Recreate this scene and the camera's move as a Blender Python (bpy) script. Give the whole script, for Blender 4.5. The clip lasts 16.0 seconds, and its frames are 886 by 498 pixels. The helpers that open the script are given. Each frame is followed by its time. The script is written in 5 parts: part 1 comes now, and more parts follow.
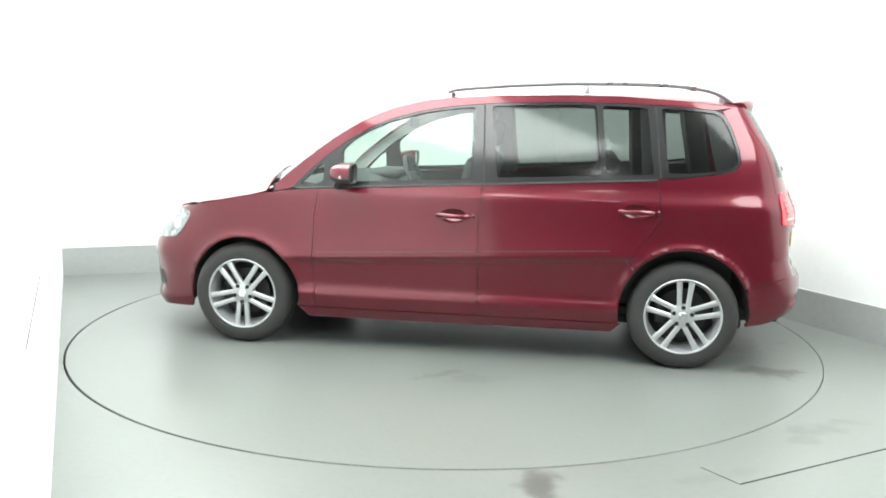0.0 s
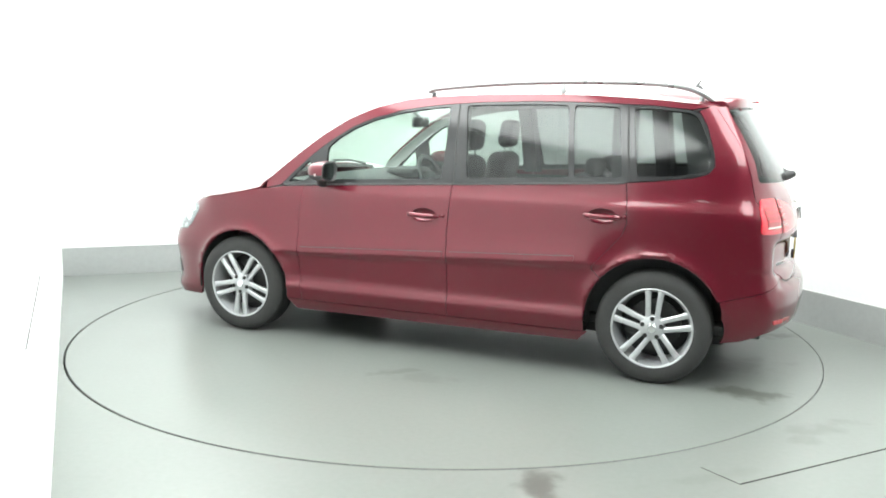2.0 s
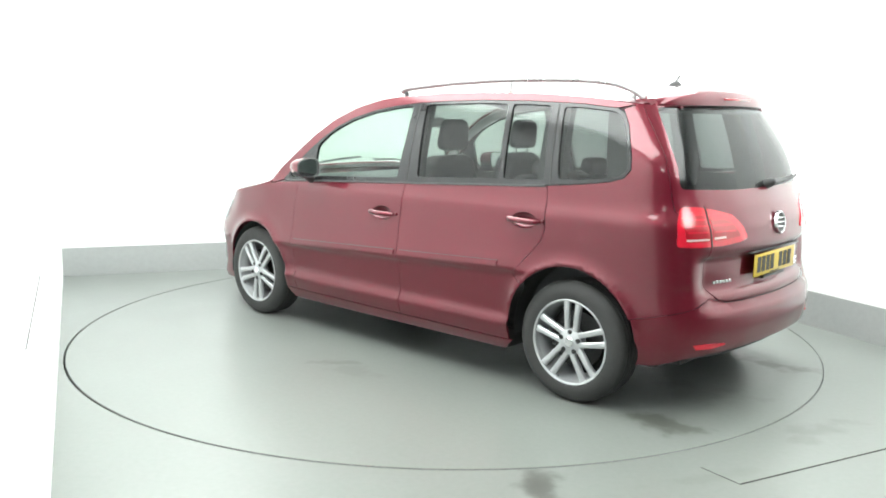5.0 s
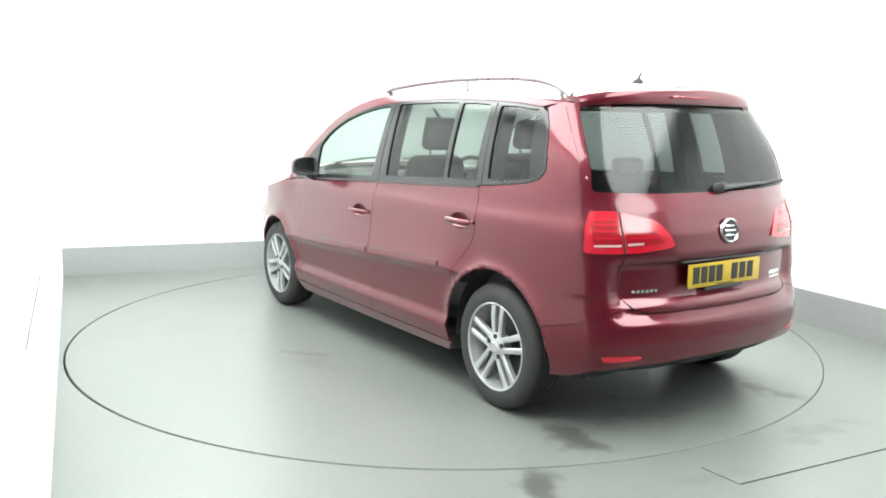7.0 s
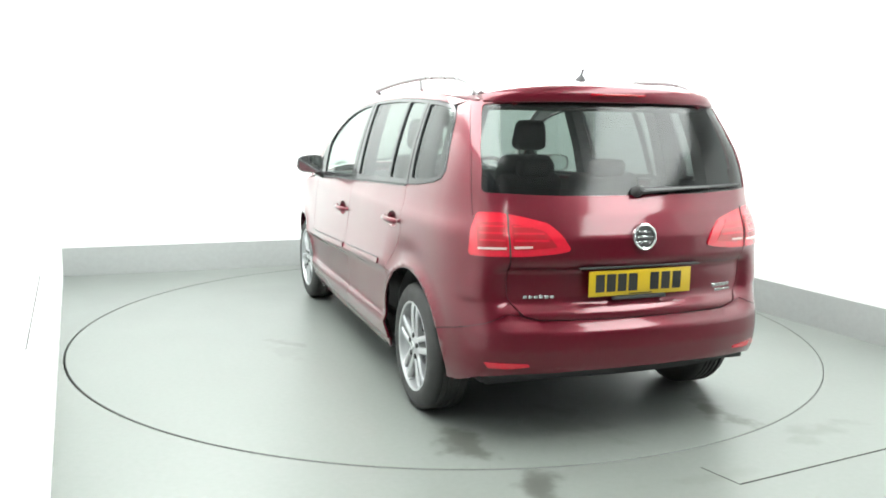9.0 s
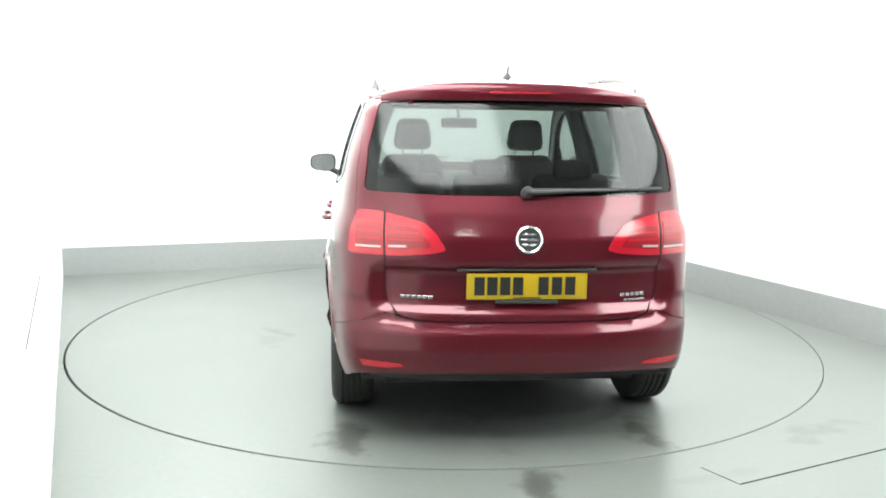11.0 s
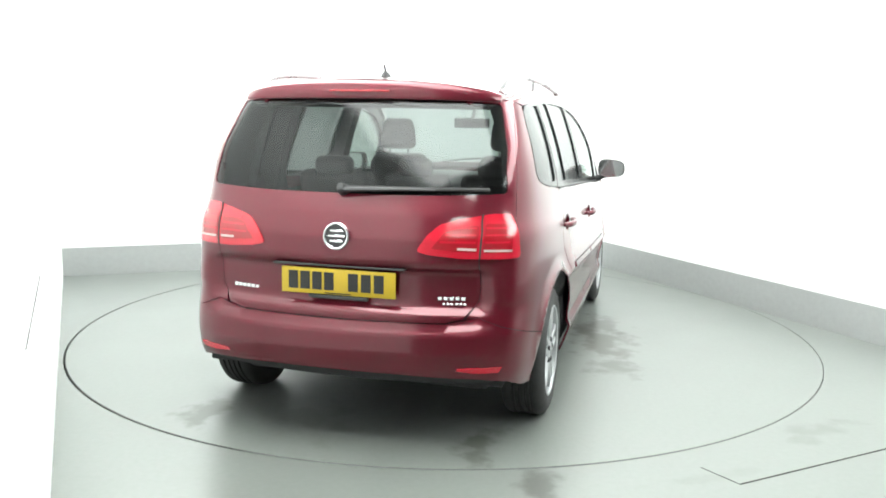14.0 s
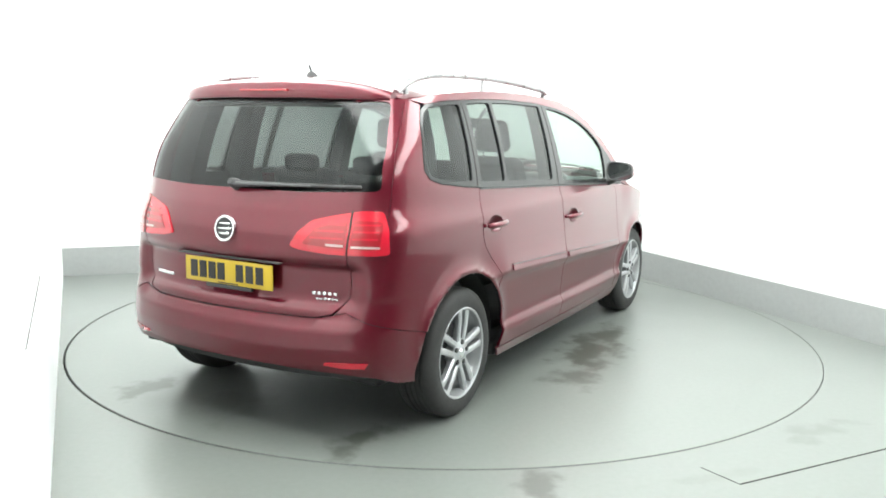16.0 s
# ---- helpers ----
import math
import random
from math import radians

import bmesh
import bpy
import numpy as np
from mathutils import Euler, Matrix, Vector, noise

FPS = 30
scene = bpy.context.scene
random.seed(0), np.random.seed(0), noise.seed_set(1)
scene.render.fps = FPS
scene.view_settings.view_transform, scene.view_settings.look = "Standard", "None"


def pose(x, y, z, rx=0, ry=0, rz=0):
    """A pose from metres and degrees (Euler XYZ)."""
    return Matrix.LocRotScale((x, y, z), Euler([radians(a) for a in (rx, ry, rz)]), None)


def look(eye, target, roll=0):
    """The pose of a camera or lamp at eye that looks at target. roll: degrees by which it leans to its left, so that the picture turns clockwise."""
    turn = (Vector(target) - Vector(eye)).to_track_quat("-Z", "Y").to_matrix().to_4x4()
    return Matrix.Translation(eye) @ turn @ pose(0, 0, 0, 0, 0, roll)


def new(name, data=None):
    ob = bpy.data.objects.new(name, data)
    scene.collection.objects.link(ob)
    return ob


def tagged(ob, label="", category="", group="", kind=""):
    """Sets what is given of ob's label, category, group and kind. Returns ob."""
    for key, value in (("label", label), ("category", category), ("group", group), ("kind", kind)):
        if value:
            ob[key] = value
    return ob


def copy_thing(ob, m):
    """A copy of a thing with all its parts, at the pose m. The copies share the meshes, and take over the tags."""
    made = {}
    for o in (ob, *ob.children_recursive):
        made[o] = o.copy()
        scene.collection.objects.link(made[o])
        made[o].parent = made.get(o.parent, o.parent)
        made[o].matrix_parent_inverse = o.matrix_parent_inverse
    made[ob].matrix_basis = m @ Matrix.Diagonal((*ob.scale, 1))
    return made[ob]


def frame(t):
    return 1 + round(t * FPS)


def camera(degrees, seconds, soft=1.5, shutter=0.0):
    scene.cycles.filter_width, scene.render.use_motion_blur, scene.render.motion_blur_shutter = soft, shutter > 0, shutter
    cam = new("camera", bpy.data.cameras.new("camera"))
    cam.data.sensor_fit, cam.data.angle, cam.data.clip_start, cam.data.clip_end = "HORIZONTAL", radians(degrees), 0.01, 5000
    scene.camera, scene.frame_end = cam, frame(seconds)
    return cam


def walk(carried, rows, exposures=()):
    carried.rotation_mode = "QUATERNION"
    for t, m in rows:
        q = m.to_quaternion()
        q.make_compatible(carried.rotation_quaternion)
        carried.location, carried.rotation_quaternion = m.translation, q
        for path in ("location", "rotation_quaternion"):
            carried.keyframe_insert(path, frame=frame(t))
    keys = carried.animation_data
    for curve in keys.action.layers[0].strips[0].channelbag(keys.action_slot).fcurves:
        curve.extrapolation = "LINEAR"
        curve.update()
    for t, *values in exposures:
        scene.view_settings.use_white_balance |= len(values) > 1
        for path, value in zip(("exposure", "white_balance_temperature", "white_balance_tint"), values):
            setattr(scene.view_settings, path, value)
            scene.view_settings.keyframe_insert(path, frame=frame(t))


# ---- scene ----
from mathutils.geometry import delaunay_2d_cdt

# ---- camera: fixed on a stand beside the turntable ----
cam = camera(55.5, 16.0, soft=1.8)
EYE = (0.0, -5.667, 1.442)
AIM = (-0.003256 * 0.98730, -5.667 + 0.98730, 1.442 - 0.15886)
VIEW = look(EYE, AIM, 0.93)
walk(cam, [(0.0, VIEW), (16.0, VIEW)], exposures=[(0.0, 0.0), (16.0, 0.0)])

# ---- world and light ----
world = bpy.data.worlds.new("studio_dark")
scene.world = world
world.use_nodes = True
world.node_tree.nodes["Background"].inputs[0].default_value = (0.8, 0.85, 0.83, 1)
world.node_tree.nodes["Background"].inputs[1].default_value = 0.3
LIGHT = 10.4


# ---- materials ----
def material(name, colour, rough=0.5, metal=0.0, coat=0.0, spec=0.5):
    m = bpy.data.materials.new(name)
    m.use_nodes = True
    b = m.node_tree.nodes["Principled BSDF"]
    b.inputs["Base Color"].default_value = (*colour, 1)
    b.inputs["Roughness"].default_value = rough
    b.inputs["Metallic"].default_value = metal
    b.inputs["Coat Weight"].default_value = coat
    b.inputs["Coat Roughness"].default_value = 0.04
    b.inputs["Specular IOR Level"].default_value = spec
    return m


def varied(m, amount=0.15, scale=6.0, fine=60.0, bump=0.1, rough_var=0.1, dist=0.002):
    """Adds two scales of mottling to colour and roughness, and a fine relief."""
    nt = m.node_tree
    b = nt.nodes["Principled BSDF"]
    base = tuple(b.inputs["Base Color"].default_value)
    rough = b.inputs["Roughness"].default_value
    tc = nt.nodes.new("ShaderNodeTexCoord")
    n1 = nt.nodes.new("ShaderNodeTexNoise")
    n1.inputs["Scale"].default_value, n1.inputs["Detail"].default_value = scale, 5
    n2 = nt.nodes.new("ShaderNodeTexNoise")
    n2.inputs["Scale"].default_value, n2.inputs["Detail"].default_value = fine, 3
    for n in (n1, n2):
        nt.links.new(tc.outputs["Object"], n.inputs["Vector"])
    add = nt.nodes.new("ShaderNodeMath")
    add.operation = "ADD"
    nt.links.new(n1.outputs["Fac"], add.inputs[0])
    nt.links.new(n2.outputs["Fac"], add.inputs[1])
    mr = nt.nodes.new("ShaderNodeMapRange")
    mr.inputs["From Min"].default_value, mr.inputs["From Max"].default_value = 0.6, 1.4
    mr.inputs["To Min"].default_value, mr.inputs["To Max"].default_value = 1 - amount, 1 + amount
    nt.links.new(add.outputs[0], mr.inputs["Value"])
    mul = nt.nodes.new("ShaderNodeVectorMath")
    mul.operation = "SCALE"
    mul.inputs[0].default_value = base[:3]
    nt.links.new(mr.outputs[0], mul.inputs["Scale"])
    nt.links.new(mul.outputs[0], b.inputs["Base Color"])
    rr = nt.nodes.new("ShaderNodeMapRange")
    rr.inputs["From Min"].default_value, rr.inputs["From Max"].default_value = 0.3, 0.7
    rr.inputs["To Min"].default_value, rr.inputs["To Max"].default_value = max(0.02, rough - rough_var), rough + rough_var
    nt.links.new(n1.outputs["Fac"], rr.inputs["Value"])
    nt.links.new(rr.outputs[0], b.inputs["Roughness"])
    if bump:
        bp = nt.nodes.new("ShaderNodeBump")
        bp.inputs["Strength"].default_value, bp.inputs["Distance"].default_value = bump, dist
        nt.links.new(n2.outputs["Fac"], bp.inputs["Height"])
        nt.links.new(bp.outputs[0], b.inputs["Normal"])
    return m


def glass(name, tint, gloss=0.05):
    """A thin pane: tinted see-through with a Fresnel gloss."""
    m = bpy.data.materials.new(name)
    m.use_nodes = True
    nt = m.node_tree
    nt.nodes.remove(nt.nodes["Principled BSDF"])
    out = nt.nodes["Material Output"]
    tr = nt.nodes.new("ShaderNodeBsdfTransparent")
    tr.inputs[0].default_value = (*tint, 1)
    gl = nt.nodes.new("ShaderNodeBsdfGlossy")
    gl.inputs["Roughness"].default_value = 0.13
    lw = nt.nodes.new("ShaderNodeLayerWeight")
    lw.inputs["Blend"].default_value = 0.5
    pw = nt.nodes.new("ShaderNodeMath")
    pw.operation = "POWER"
    pw.inputs[1].default_value = 4.5
    nt.links.new(lw.outputs["Facing"], pw.inputs[0])
    fr = nt.nodes.new("ShaderNodeMath")
    fr.operation = "MULTIPLY_ADD"
    fr.inputs[1].default_value, fr.inputs[2].default_value = 0.85, gloss
    nt.links.new(pw.outputs[0], fr.inputs[0])
    mx = nt.nodes.new("ShaderNodeMixShader")
    nt.links.new(fr.outputs[0], mx.inputs[0])
    nt.links.new(tr.outputs[0], mx.inputs[1])
    nt.links.new(gl.outputs[0], mx.inputs[2])
    nt.links.new(mx.outputs[0], out.inputs[0])
    return m


def glowing(name, colour, strength):
    m = bpy.data.materials.new(name)
    m.use_nodes = True
    b = m.node_tree.nodes["Principled BSDF"]
    b.inputs["Base Color"].default_value = (0.8, 0.8, 0.8, 1)
    b.inputs["Emission Color"].default_value = (*colour, 1)
    b.inputs["Emission Strength"].default_value = strength
    return m


PAINT = varied(material("red_metallic_paint", (0.112, 0.0026, 0.0125), 0.33, 0.45, 1.0, 0.32), 0.04, 2.0, 30.0, 0.0, 0.02)
PAINT.node_tree.nodes["Principled BSDF"].inputs["Coat IOR"].default_value = 1.48
PAINT.node_tree.nodes["Principled BSDF"].inputs["Coat Roughness"].default_value = 0.09
BLACK_TRIM = varied(material("black_gloss_trim", (0.02, 0.02, 0.021), 0.16), 0.15, 8, 90, 0.0, 0.05)
BLACK_PLASTIC = varied(material("black_plastic", (0.04, 0.04, 0.041), 0.55), 0.2, 12, 300, 0.15, 0.08)
LINER = varied(material("dark_liner", (0.03, 0.03, 0.03), 0.9), 0.2, 10, 120, 0.2, 0.05)
RUBBER = varied(material("tyre_rubber", (0.028, 0.028, 0.0275), 0.75), 0.25, 14, 160, 0.25, 0.1)
ALLOY = varied(material("silver_alloy", (0.44, 0.45, 0.46), 0.32, 0.45, 0.5), 0.06, 10, 200, 0.0, 0.05)
DARK_METAL = varied(material("dark_brake_metal", (0.06, 0.06, 0.06), 0.5, 0.8), 0.25, 15, 120, 0.2, 0.1)
CHROME = varied(material("chrome", (0.78, 0.79, 0.8), 0.1, 1.0), 0.04, 10, 100, 0.0, 0.03)
SATIN = varied(material("satin_silver_rail", (0.40, 0.405, 0.41), 0.3, 0.8), 0.06, 10, 150, 0.0, 0.05)
CLEAR = glass("clear_window_glass", (0.62, 0.71, 0.66))
PRIVACY = glass("privacy_window_glass", (0.30, 0.33, 0.317), 0.045)
REAR_GLASS = glass("rear_window_glass", (0.25, 0.275, 0.27), 0.04)
LENS_RED = varied(material("red_lamp_lens", (0.50, 0.006, 0.022), 0.12, 0.0, 1.0), 0.08, 20, 200, 0.0, 0.03)
LENS_DARK = varied(material("deep_red_lamp_lens", (0.30, 0.004, 0.012), 0.15, 0.0, 1.0), 0.08, 20, 200, 0.0, 0.03)
for lens in (LENS_RED, LENS_DARK):
    lens.node_tree.nodes["Principled BSDF"].inputs["Coat Roughness"].default_value = 0.16
LENS_CLEAR = varied(material("clear_reverse_lens", (0.62, 0.45, 0.44), 0.2, 0.1, 1.0), 0.08, 20, 200, 0.0, 0.03)
HEAD_CLEAR = glass("headlight_cover", (0.93, 0.95, 0.95))
PLATE_YELLOW = varied(material("yellow_plate", (0.50, 0.34, 0.010), 0.35, 0, 0.3), 0.05, 12, 200, 0.0, 0.04)
INK = varied(material("black_ink", (0.015, 0.015, 0.015), 0.5), 0.1, 10, 100, 0.0, 0.04)
CLOTH = varied(material("dark_seat_cloth", (0.045, 0.046, 0.05), 0.95), 0.25, 12, 260, 0.0, 0.03)
CABIN = varied(material("dark_cabin_plastic", (0.045, 0.047, 0.05), 0.6), 0.2, 9, 200, 0.0, 0.06)
HEADLINER = varied(material("light_headliner", (0.42, 0.43, 0.42), 0.95), 0.06, 9, 250, 0.1, 0.02)
WALL = varied(material("white_studio_wall", (0.80, 0.82, 0.815), 0.75), 0.03, 0.8, 30, 0.04, 0.05)
PLINTH = varied(material("pale_grey_plinth", (0.30, 0.31, 0.305), 0.55), 0.06, 1.2, 25, 0.06, 0.08)
DARK_END = varied(material("dark_end_surface", (0.25, 0.253, 0.256), 0.9), 0.2, 3.0, 40, 0.2, 0.05)
CEIL = varied(material("white_ceiling", (0.85, 0.87, 0.86), 0.8), 0.03, 1.0, 30, 0.03, 0.04)
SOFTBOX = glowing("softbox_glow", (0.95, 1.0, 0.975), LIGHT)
WORN_RIM = varied(material("worn_rim_steel", (0.13, 0.135, 0.13), 0.5, 0.3), 0.3, 3.0, 60, 0.1, 0.1)
DARK_GAP = varied(material("dark_gap", (0.03, 0.03, 0.028), 0.9), 0.2, 20, 200, 0.1, 0.05)


def floor_material(name, spots):
    """Grey painted concrete with scuffs; spots: (x, y, radius, stretch angle) of dark tyre-water stains in the object's own space."""
    m = varied(material(name, (0.150, 0.161, 0.150), 0.33), 0.07, 1.6, 35.0, 0.03, 0.03)
    nt = m.node_tree
    b = nt.nodes["Principled BSDF"]
    source = b.inputs["Base Color"].links[0].from_socket
    tc = nt.nodes.new("ShaderNodeTexCoord")
    wob = nt.nodes.new("ShaderNodeTexNoise")
    wob.inputs["Scale"].default_value, wob.inputs["Detail"].default_value = 7.0, 6
    nt.links.new(tc.outputs["Object"], wob.inputs["Vector"])
    last = None
    for x, y, rx, ry, ang, deep in spots:
        mp = nt.nodes.new("ShaderNodeMapping")
        mp.vector_type = "TEXTURE"
        mp.inputs["Location"].default_value = (x, y, 0)
        mp.inputs["Rotation"].default_value = (0, 0, radians(ang))
        mp.inputs["Scale"].default_value = (rx, ry, 1)
        nt.links.new(tc.outputs["Object"], mp.inputs["Vector"])
        ln = nt.nodes.new("ShaderNodeVectorMath")
        ln.operation = "LENGTH"
        nt.links.new(mp.outputs[0], ln.inputs[0])
        ad = nt.nodes.new("ShaderNodeMath")
        ad.operation = "MULTIPLY_ADD"
        ad.inputs[1].default_value = 3.2
        ad.inputs[2].default_value = -1.6
        nt.links.new(wob.outputs["Fac"], ad.inputs[0])
        sm = nt.nodes.new("ShaderNodeMath")
        sm.operation = "ADD"
        nt.links.new(ln.outputs["Value"], sm.inputs[0])
        nt.links.new(ad.outputs[0], sm.inputs[1])
        mr = nt.nodes.new("ShaderNodeMapRange")
        mr.interpolation_type = "SMOOTHSTEP"
        mr.inputs["From Min"].default_value, mr.inputs["From Max"].default_value = 0.25, 1.1
        mr.inputs["To Min"].default_value, mr.inputs["To Max"].default_value = deep, 0.0
        nt.links.new(sm.outputs[0], mr.inputs["Value"])
        if last is None:
            last = mr.outputs[0]
        else:
            mx = nt.nodes.new("ShaderNodeMath")
            mx.operation = "MAXIMUM"
            nt.links.new(last, mx.inputs[0])
            nt.links.new(mr.outputs[0], mx.inputs[1])
            last = mx.outputs[0]
    if last is not None:
        mix = nt.nodes.new("ShaderNodeMix")
        mix.data_type = "RGBA"
        nt.links.new(last, mix.inputs[0])
        nt.links.new(source, mix.inputs[6])
        mix.inputs[7].default_value = (0.053, 0.054, 0.046, 1)
        nt.links.new(mix.outputs[2], b.inputs["Base Color"])
    return m


# ---- mesh helpers ----
def from_lists(name, verts, faces, mat, parent=None, label="", smooth=False, normals=None):
    me = bpy.data.meshes.new(name)
    me.from_pydata([tuple(v) for v in verts], [], faces)
    me.materials.append(mat)
    if smooth or normals is not None:
        me.polygons.foreach_set("use_smooth", [True] * len(me.polygons))
    if normals is not None:
        at = me.attributes.new("custom_normal", "FLOAT_VECTOR", "POINT")
        at.data.foreach_set("vector", np.array(normals, dtype=np.float32).ravel())
    ob = new(name, me)
    if parent is not None:
        ob.parent = parent
    if label:
        ob["label"] = label
    return ob


def part(name, bm, mat, parent=None, label="", smooth=False):
    me = bpy.data.meshes.new(name)
    bmesh.ops.recalc_face_normals(bm, faces=bm.faces)
    bm.to_mesh(me)
    bm.free()
    me.materials.append(mat)
    if smooth:
        me.polygons.foreach_set("use_smooth", [True] * len(me.polygons))
        me.set_sharp_from_angle(angle=radians(38))
    ob = new(name, me)
    if parent is not None:
        ob.parent = parent
    if label:
        ob["label"] = label
    return ob


def box(bm, x0, x1, y0, y1, z0, z1, bevel=0.0, seg=2, m=None):
    r = bmesh.ops.create_cube(bm, size=1, matrix=Matrix.LocRotScale(((x0 + x1) / 2, (y0 + y1) / 2, (z0 + z1) / 2), None, (abs(x1 - x0), abs(y1 - y0), abs(z1 - z0))))
    vs = r["verts"]
    if bevel:
        es = list({e for v in vs for e in v.link_edges})
        o = bmesh.ops.bevel(bm, geom=es, offset=bevel, segments=seg, affect="EDGES", profile=0.5)
        vs = list({v for f in o["faces"] for v in f.verts} | {v for v in vs if v.is_valid})
    if m is not None:
        bmesh.ops.transform(bm, matrix=m, verts=vs)
    return vs


def revolve(bm, profile, seg=48, axis="y"):
    """Turns a closed or open list of (radius, offset) round the y axis."""
    rings = []
    for k in range(seg):
        a = 2 * math.pi * k / seg
        rings.append([bm.verts.new((r * math.cos(a), o, r * math.sin(a))) for r, o in profile])
    for k in range(seg):
        A, B = rings[k], rings[(k + 1) % seg]
        for j in range(len(profile) - 1):
            bm.faces.new((A[j], A[j + 1], B[j + 1], B[j]))
    return rings


def tube(bm, pts, rad, seg=8, flat=1.0):
    """A round bar along pts, with closed ends."""
    pts = [Vector(p) for p in pts]
    rings = []
    for i, p in enumerate(pts):
        d = (pts[min(i + 1, len(pts) - 1)] - pts[max(i - 1, 0)]).normalized()
        a = d.cross(Vector((0, 0, 1)))
        a = a.normalized() if a.length > 1e-4 else Vector((1, 0, 0))
        b = a.cross(d).normalized()
        r = rad[i] if isinstance(rad, (list, tuple)) else rad
        rings.append([bm.verts.new(p + a * (r * math.cos(2 * math.pi * k / seg)) + b * (r * flat * math.sin(2 * math.pi * k / seg))) for k in range(seg)])
    for A, B in zip(rings, rings[1:]):
        for k in range(seg):
            bm.faces.new((A[k], A[(k + 1) % seg], B[(k + 1) % seg], B[k]))
    bm.faces.new(rings[0][::-1])
    bm.faces.new(rings[-1])


# ---- room: a narrow studio bay set askew to the camera ----
BL, BR = Vector((-3.306, 1.472)), Vector((1.149, 3.180))
FL = BL + 10.2 * Vector((0.403, -0.915))
FR = BR + 12.0 * Vector((0.433, -0.901))
ML = BL + 6.4 * Vector((0.403, -0.915))
MR = BR + 7.0 * Vector((0.433, -0.901))
HIGH = 3.0
RING = 2.397


def wall(name, a, b, z0, z1, thick, mat, label, inside):
    """An upright slab whose inner face stands on the line a to b."""
    d = (b - a).normalized()
    n = Vector((-d.y, d.x))
    if (inside - a).dot(n) > 0:
        n = -n
    p = [a, b, b + n * thick, a + n * thick]
    v = [(q.x, q.y, z) for z in (z0, z1) for q in p]
    f = [(0, 1, 2, 3), (4, 5, 6, 7), (0, 1, 5, 4), (1, 2, 6, 5), (2, 3, 7, 6), (3, 0, 4, 7)]
    bm = bmesh.new()
    vs = [bm.verts.new(q) for q in v]
    for q in f:
        bm.faces.new([vs[i] for i in q])
    return tagged(part(name, bm, mat), label, "wall", kind="structure")


def inset(a, b, inside, k):
    d = (b - a).normalized()
    n = Vector((-d.y, d.x))
    if (inside - a).dot(n) < 0:
        n = -n
    return a + n * k, b + n * k


def room():
    mid = Vector((0.0, -1.0))
    # floor with a round opening for the turntable
    bm = bmesh.new()
    n = 128
    r = RING + 0.0065
    ring = [bm.verts.new((r * math.cos(2 * math.pi * k / n) - 0.0042, r * math.sin(2 * math.pi * k / n) - 0.0042, 0)) for k in range(n)]
    low = [bm.verts.new((v.co.x, v.co.y, -0.06)) for v in ring]
    far = []
    for k in range(n):
        a = 2 * math.pi * k / n
        far.append(bm.verts.new((14 * math.cos(a), 14 * math.sin(a), 0)))
    for k in range(n):
        j = (k + 1) % n
        bm.faces.new((ring[k], far[k], far[j], ring[j]))
        bm.faces.new((low[k], ring[k], ring[j], low[j]))
    tagged(part("floor", bm, floor_material("grey_floor_paint", FLOOR_SPOTS)), "worn grey painted studio floor with faint stains", "floor", kind="structure")
    bm = bmesh.new()
    box(bm, -2.6, 2.6, -2.6, 2.6, -0.12, -0.06)
    tagged(part("turntable_pit", bm, DARK_GAP), "dark pit under the turntable rim", "pit", kind="structure")
    wall("wall_back", BL, BR, 0, HIGH, 0.15, WALL, "plain white studio wall behind the turntable", mid)
    wall("wall_right", BR, MR, 0, HIGH, 0.15, WALL, "plain white studio side wall", mid)
    wall("wall_left", BL, ML, 0, HIGH, 0.15, WALL, "plain bright white studio wall beside the camera", mid)
    # near end, out of view: dark surfaces added to darken reflections in the car
    wall("wall_right_end", MR, FR, 0, HIGH, 0.15, DARK_END, "added dark wall out of view, darkens reflections in the car", mid)
    wall("wall_left_end", ML, FL, 0, HIGH, 0.15, DARK_END, "added dark wall out of view, darkens reflections in the car", mid)
    wall("wall_front", FL, FR, 0, HIGH, 0.15, DARK_END, "added dark wall out of view, closing the bay behind the camera", mid)
    for nm, a, b in (("baseboard_back", BL, BR), ("baseboard_right", BR, FR)):
        a2, b2 = inset(a, b, mid, 0.012)
        wall(nm, a2, b2, -0.01, 0.245, 0.02, PLINTH, "low pale grey painted plinth along the wall foot", mid)
    bm = bmesh.new()
    bm.faces.new([bm.verts.new((p.x, p.y, HIGH)) for p in (BL, BR, FR, FL)])
    o = bmesh.ops.extrude_face_region(bm, geom=bm.faces[:])
    bmesh.ops.translate(bm, vec=(0, 0, 0.1), verts=[v for v in o["geom"] if isinstance(v, bmesh.types.BMVert)])
    tagged(part("ceiling", bm, CEIL), "white ceiling of the studio bay", "ceiling", kind="structure")


FLOOR_SPOTS = [(0.40, -2.52, 0.16, 0.10, 70, 0.75), (1.75, -1.9, 0.25, 0.1, 30, 0.35), (1.05, -2.45, 0.3, 0.05, 20, 0.15)]
room()


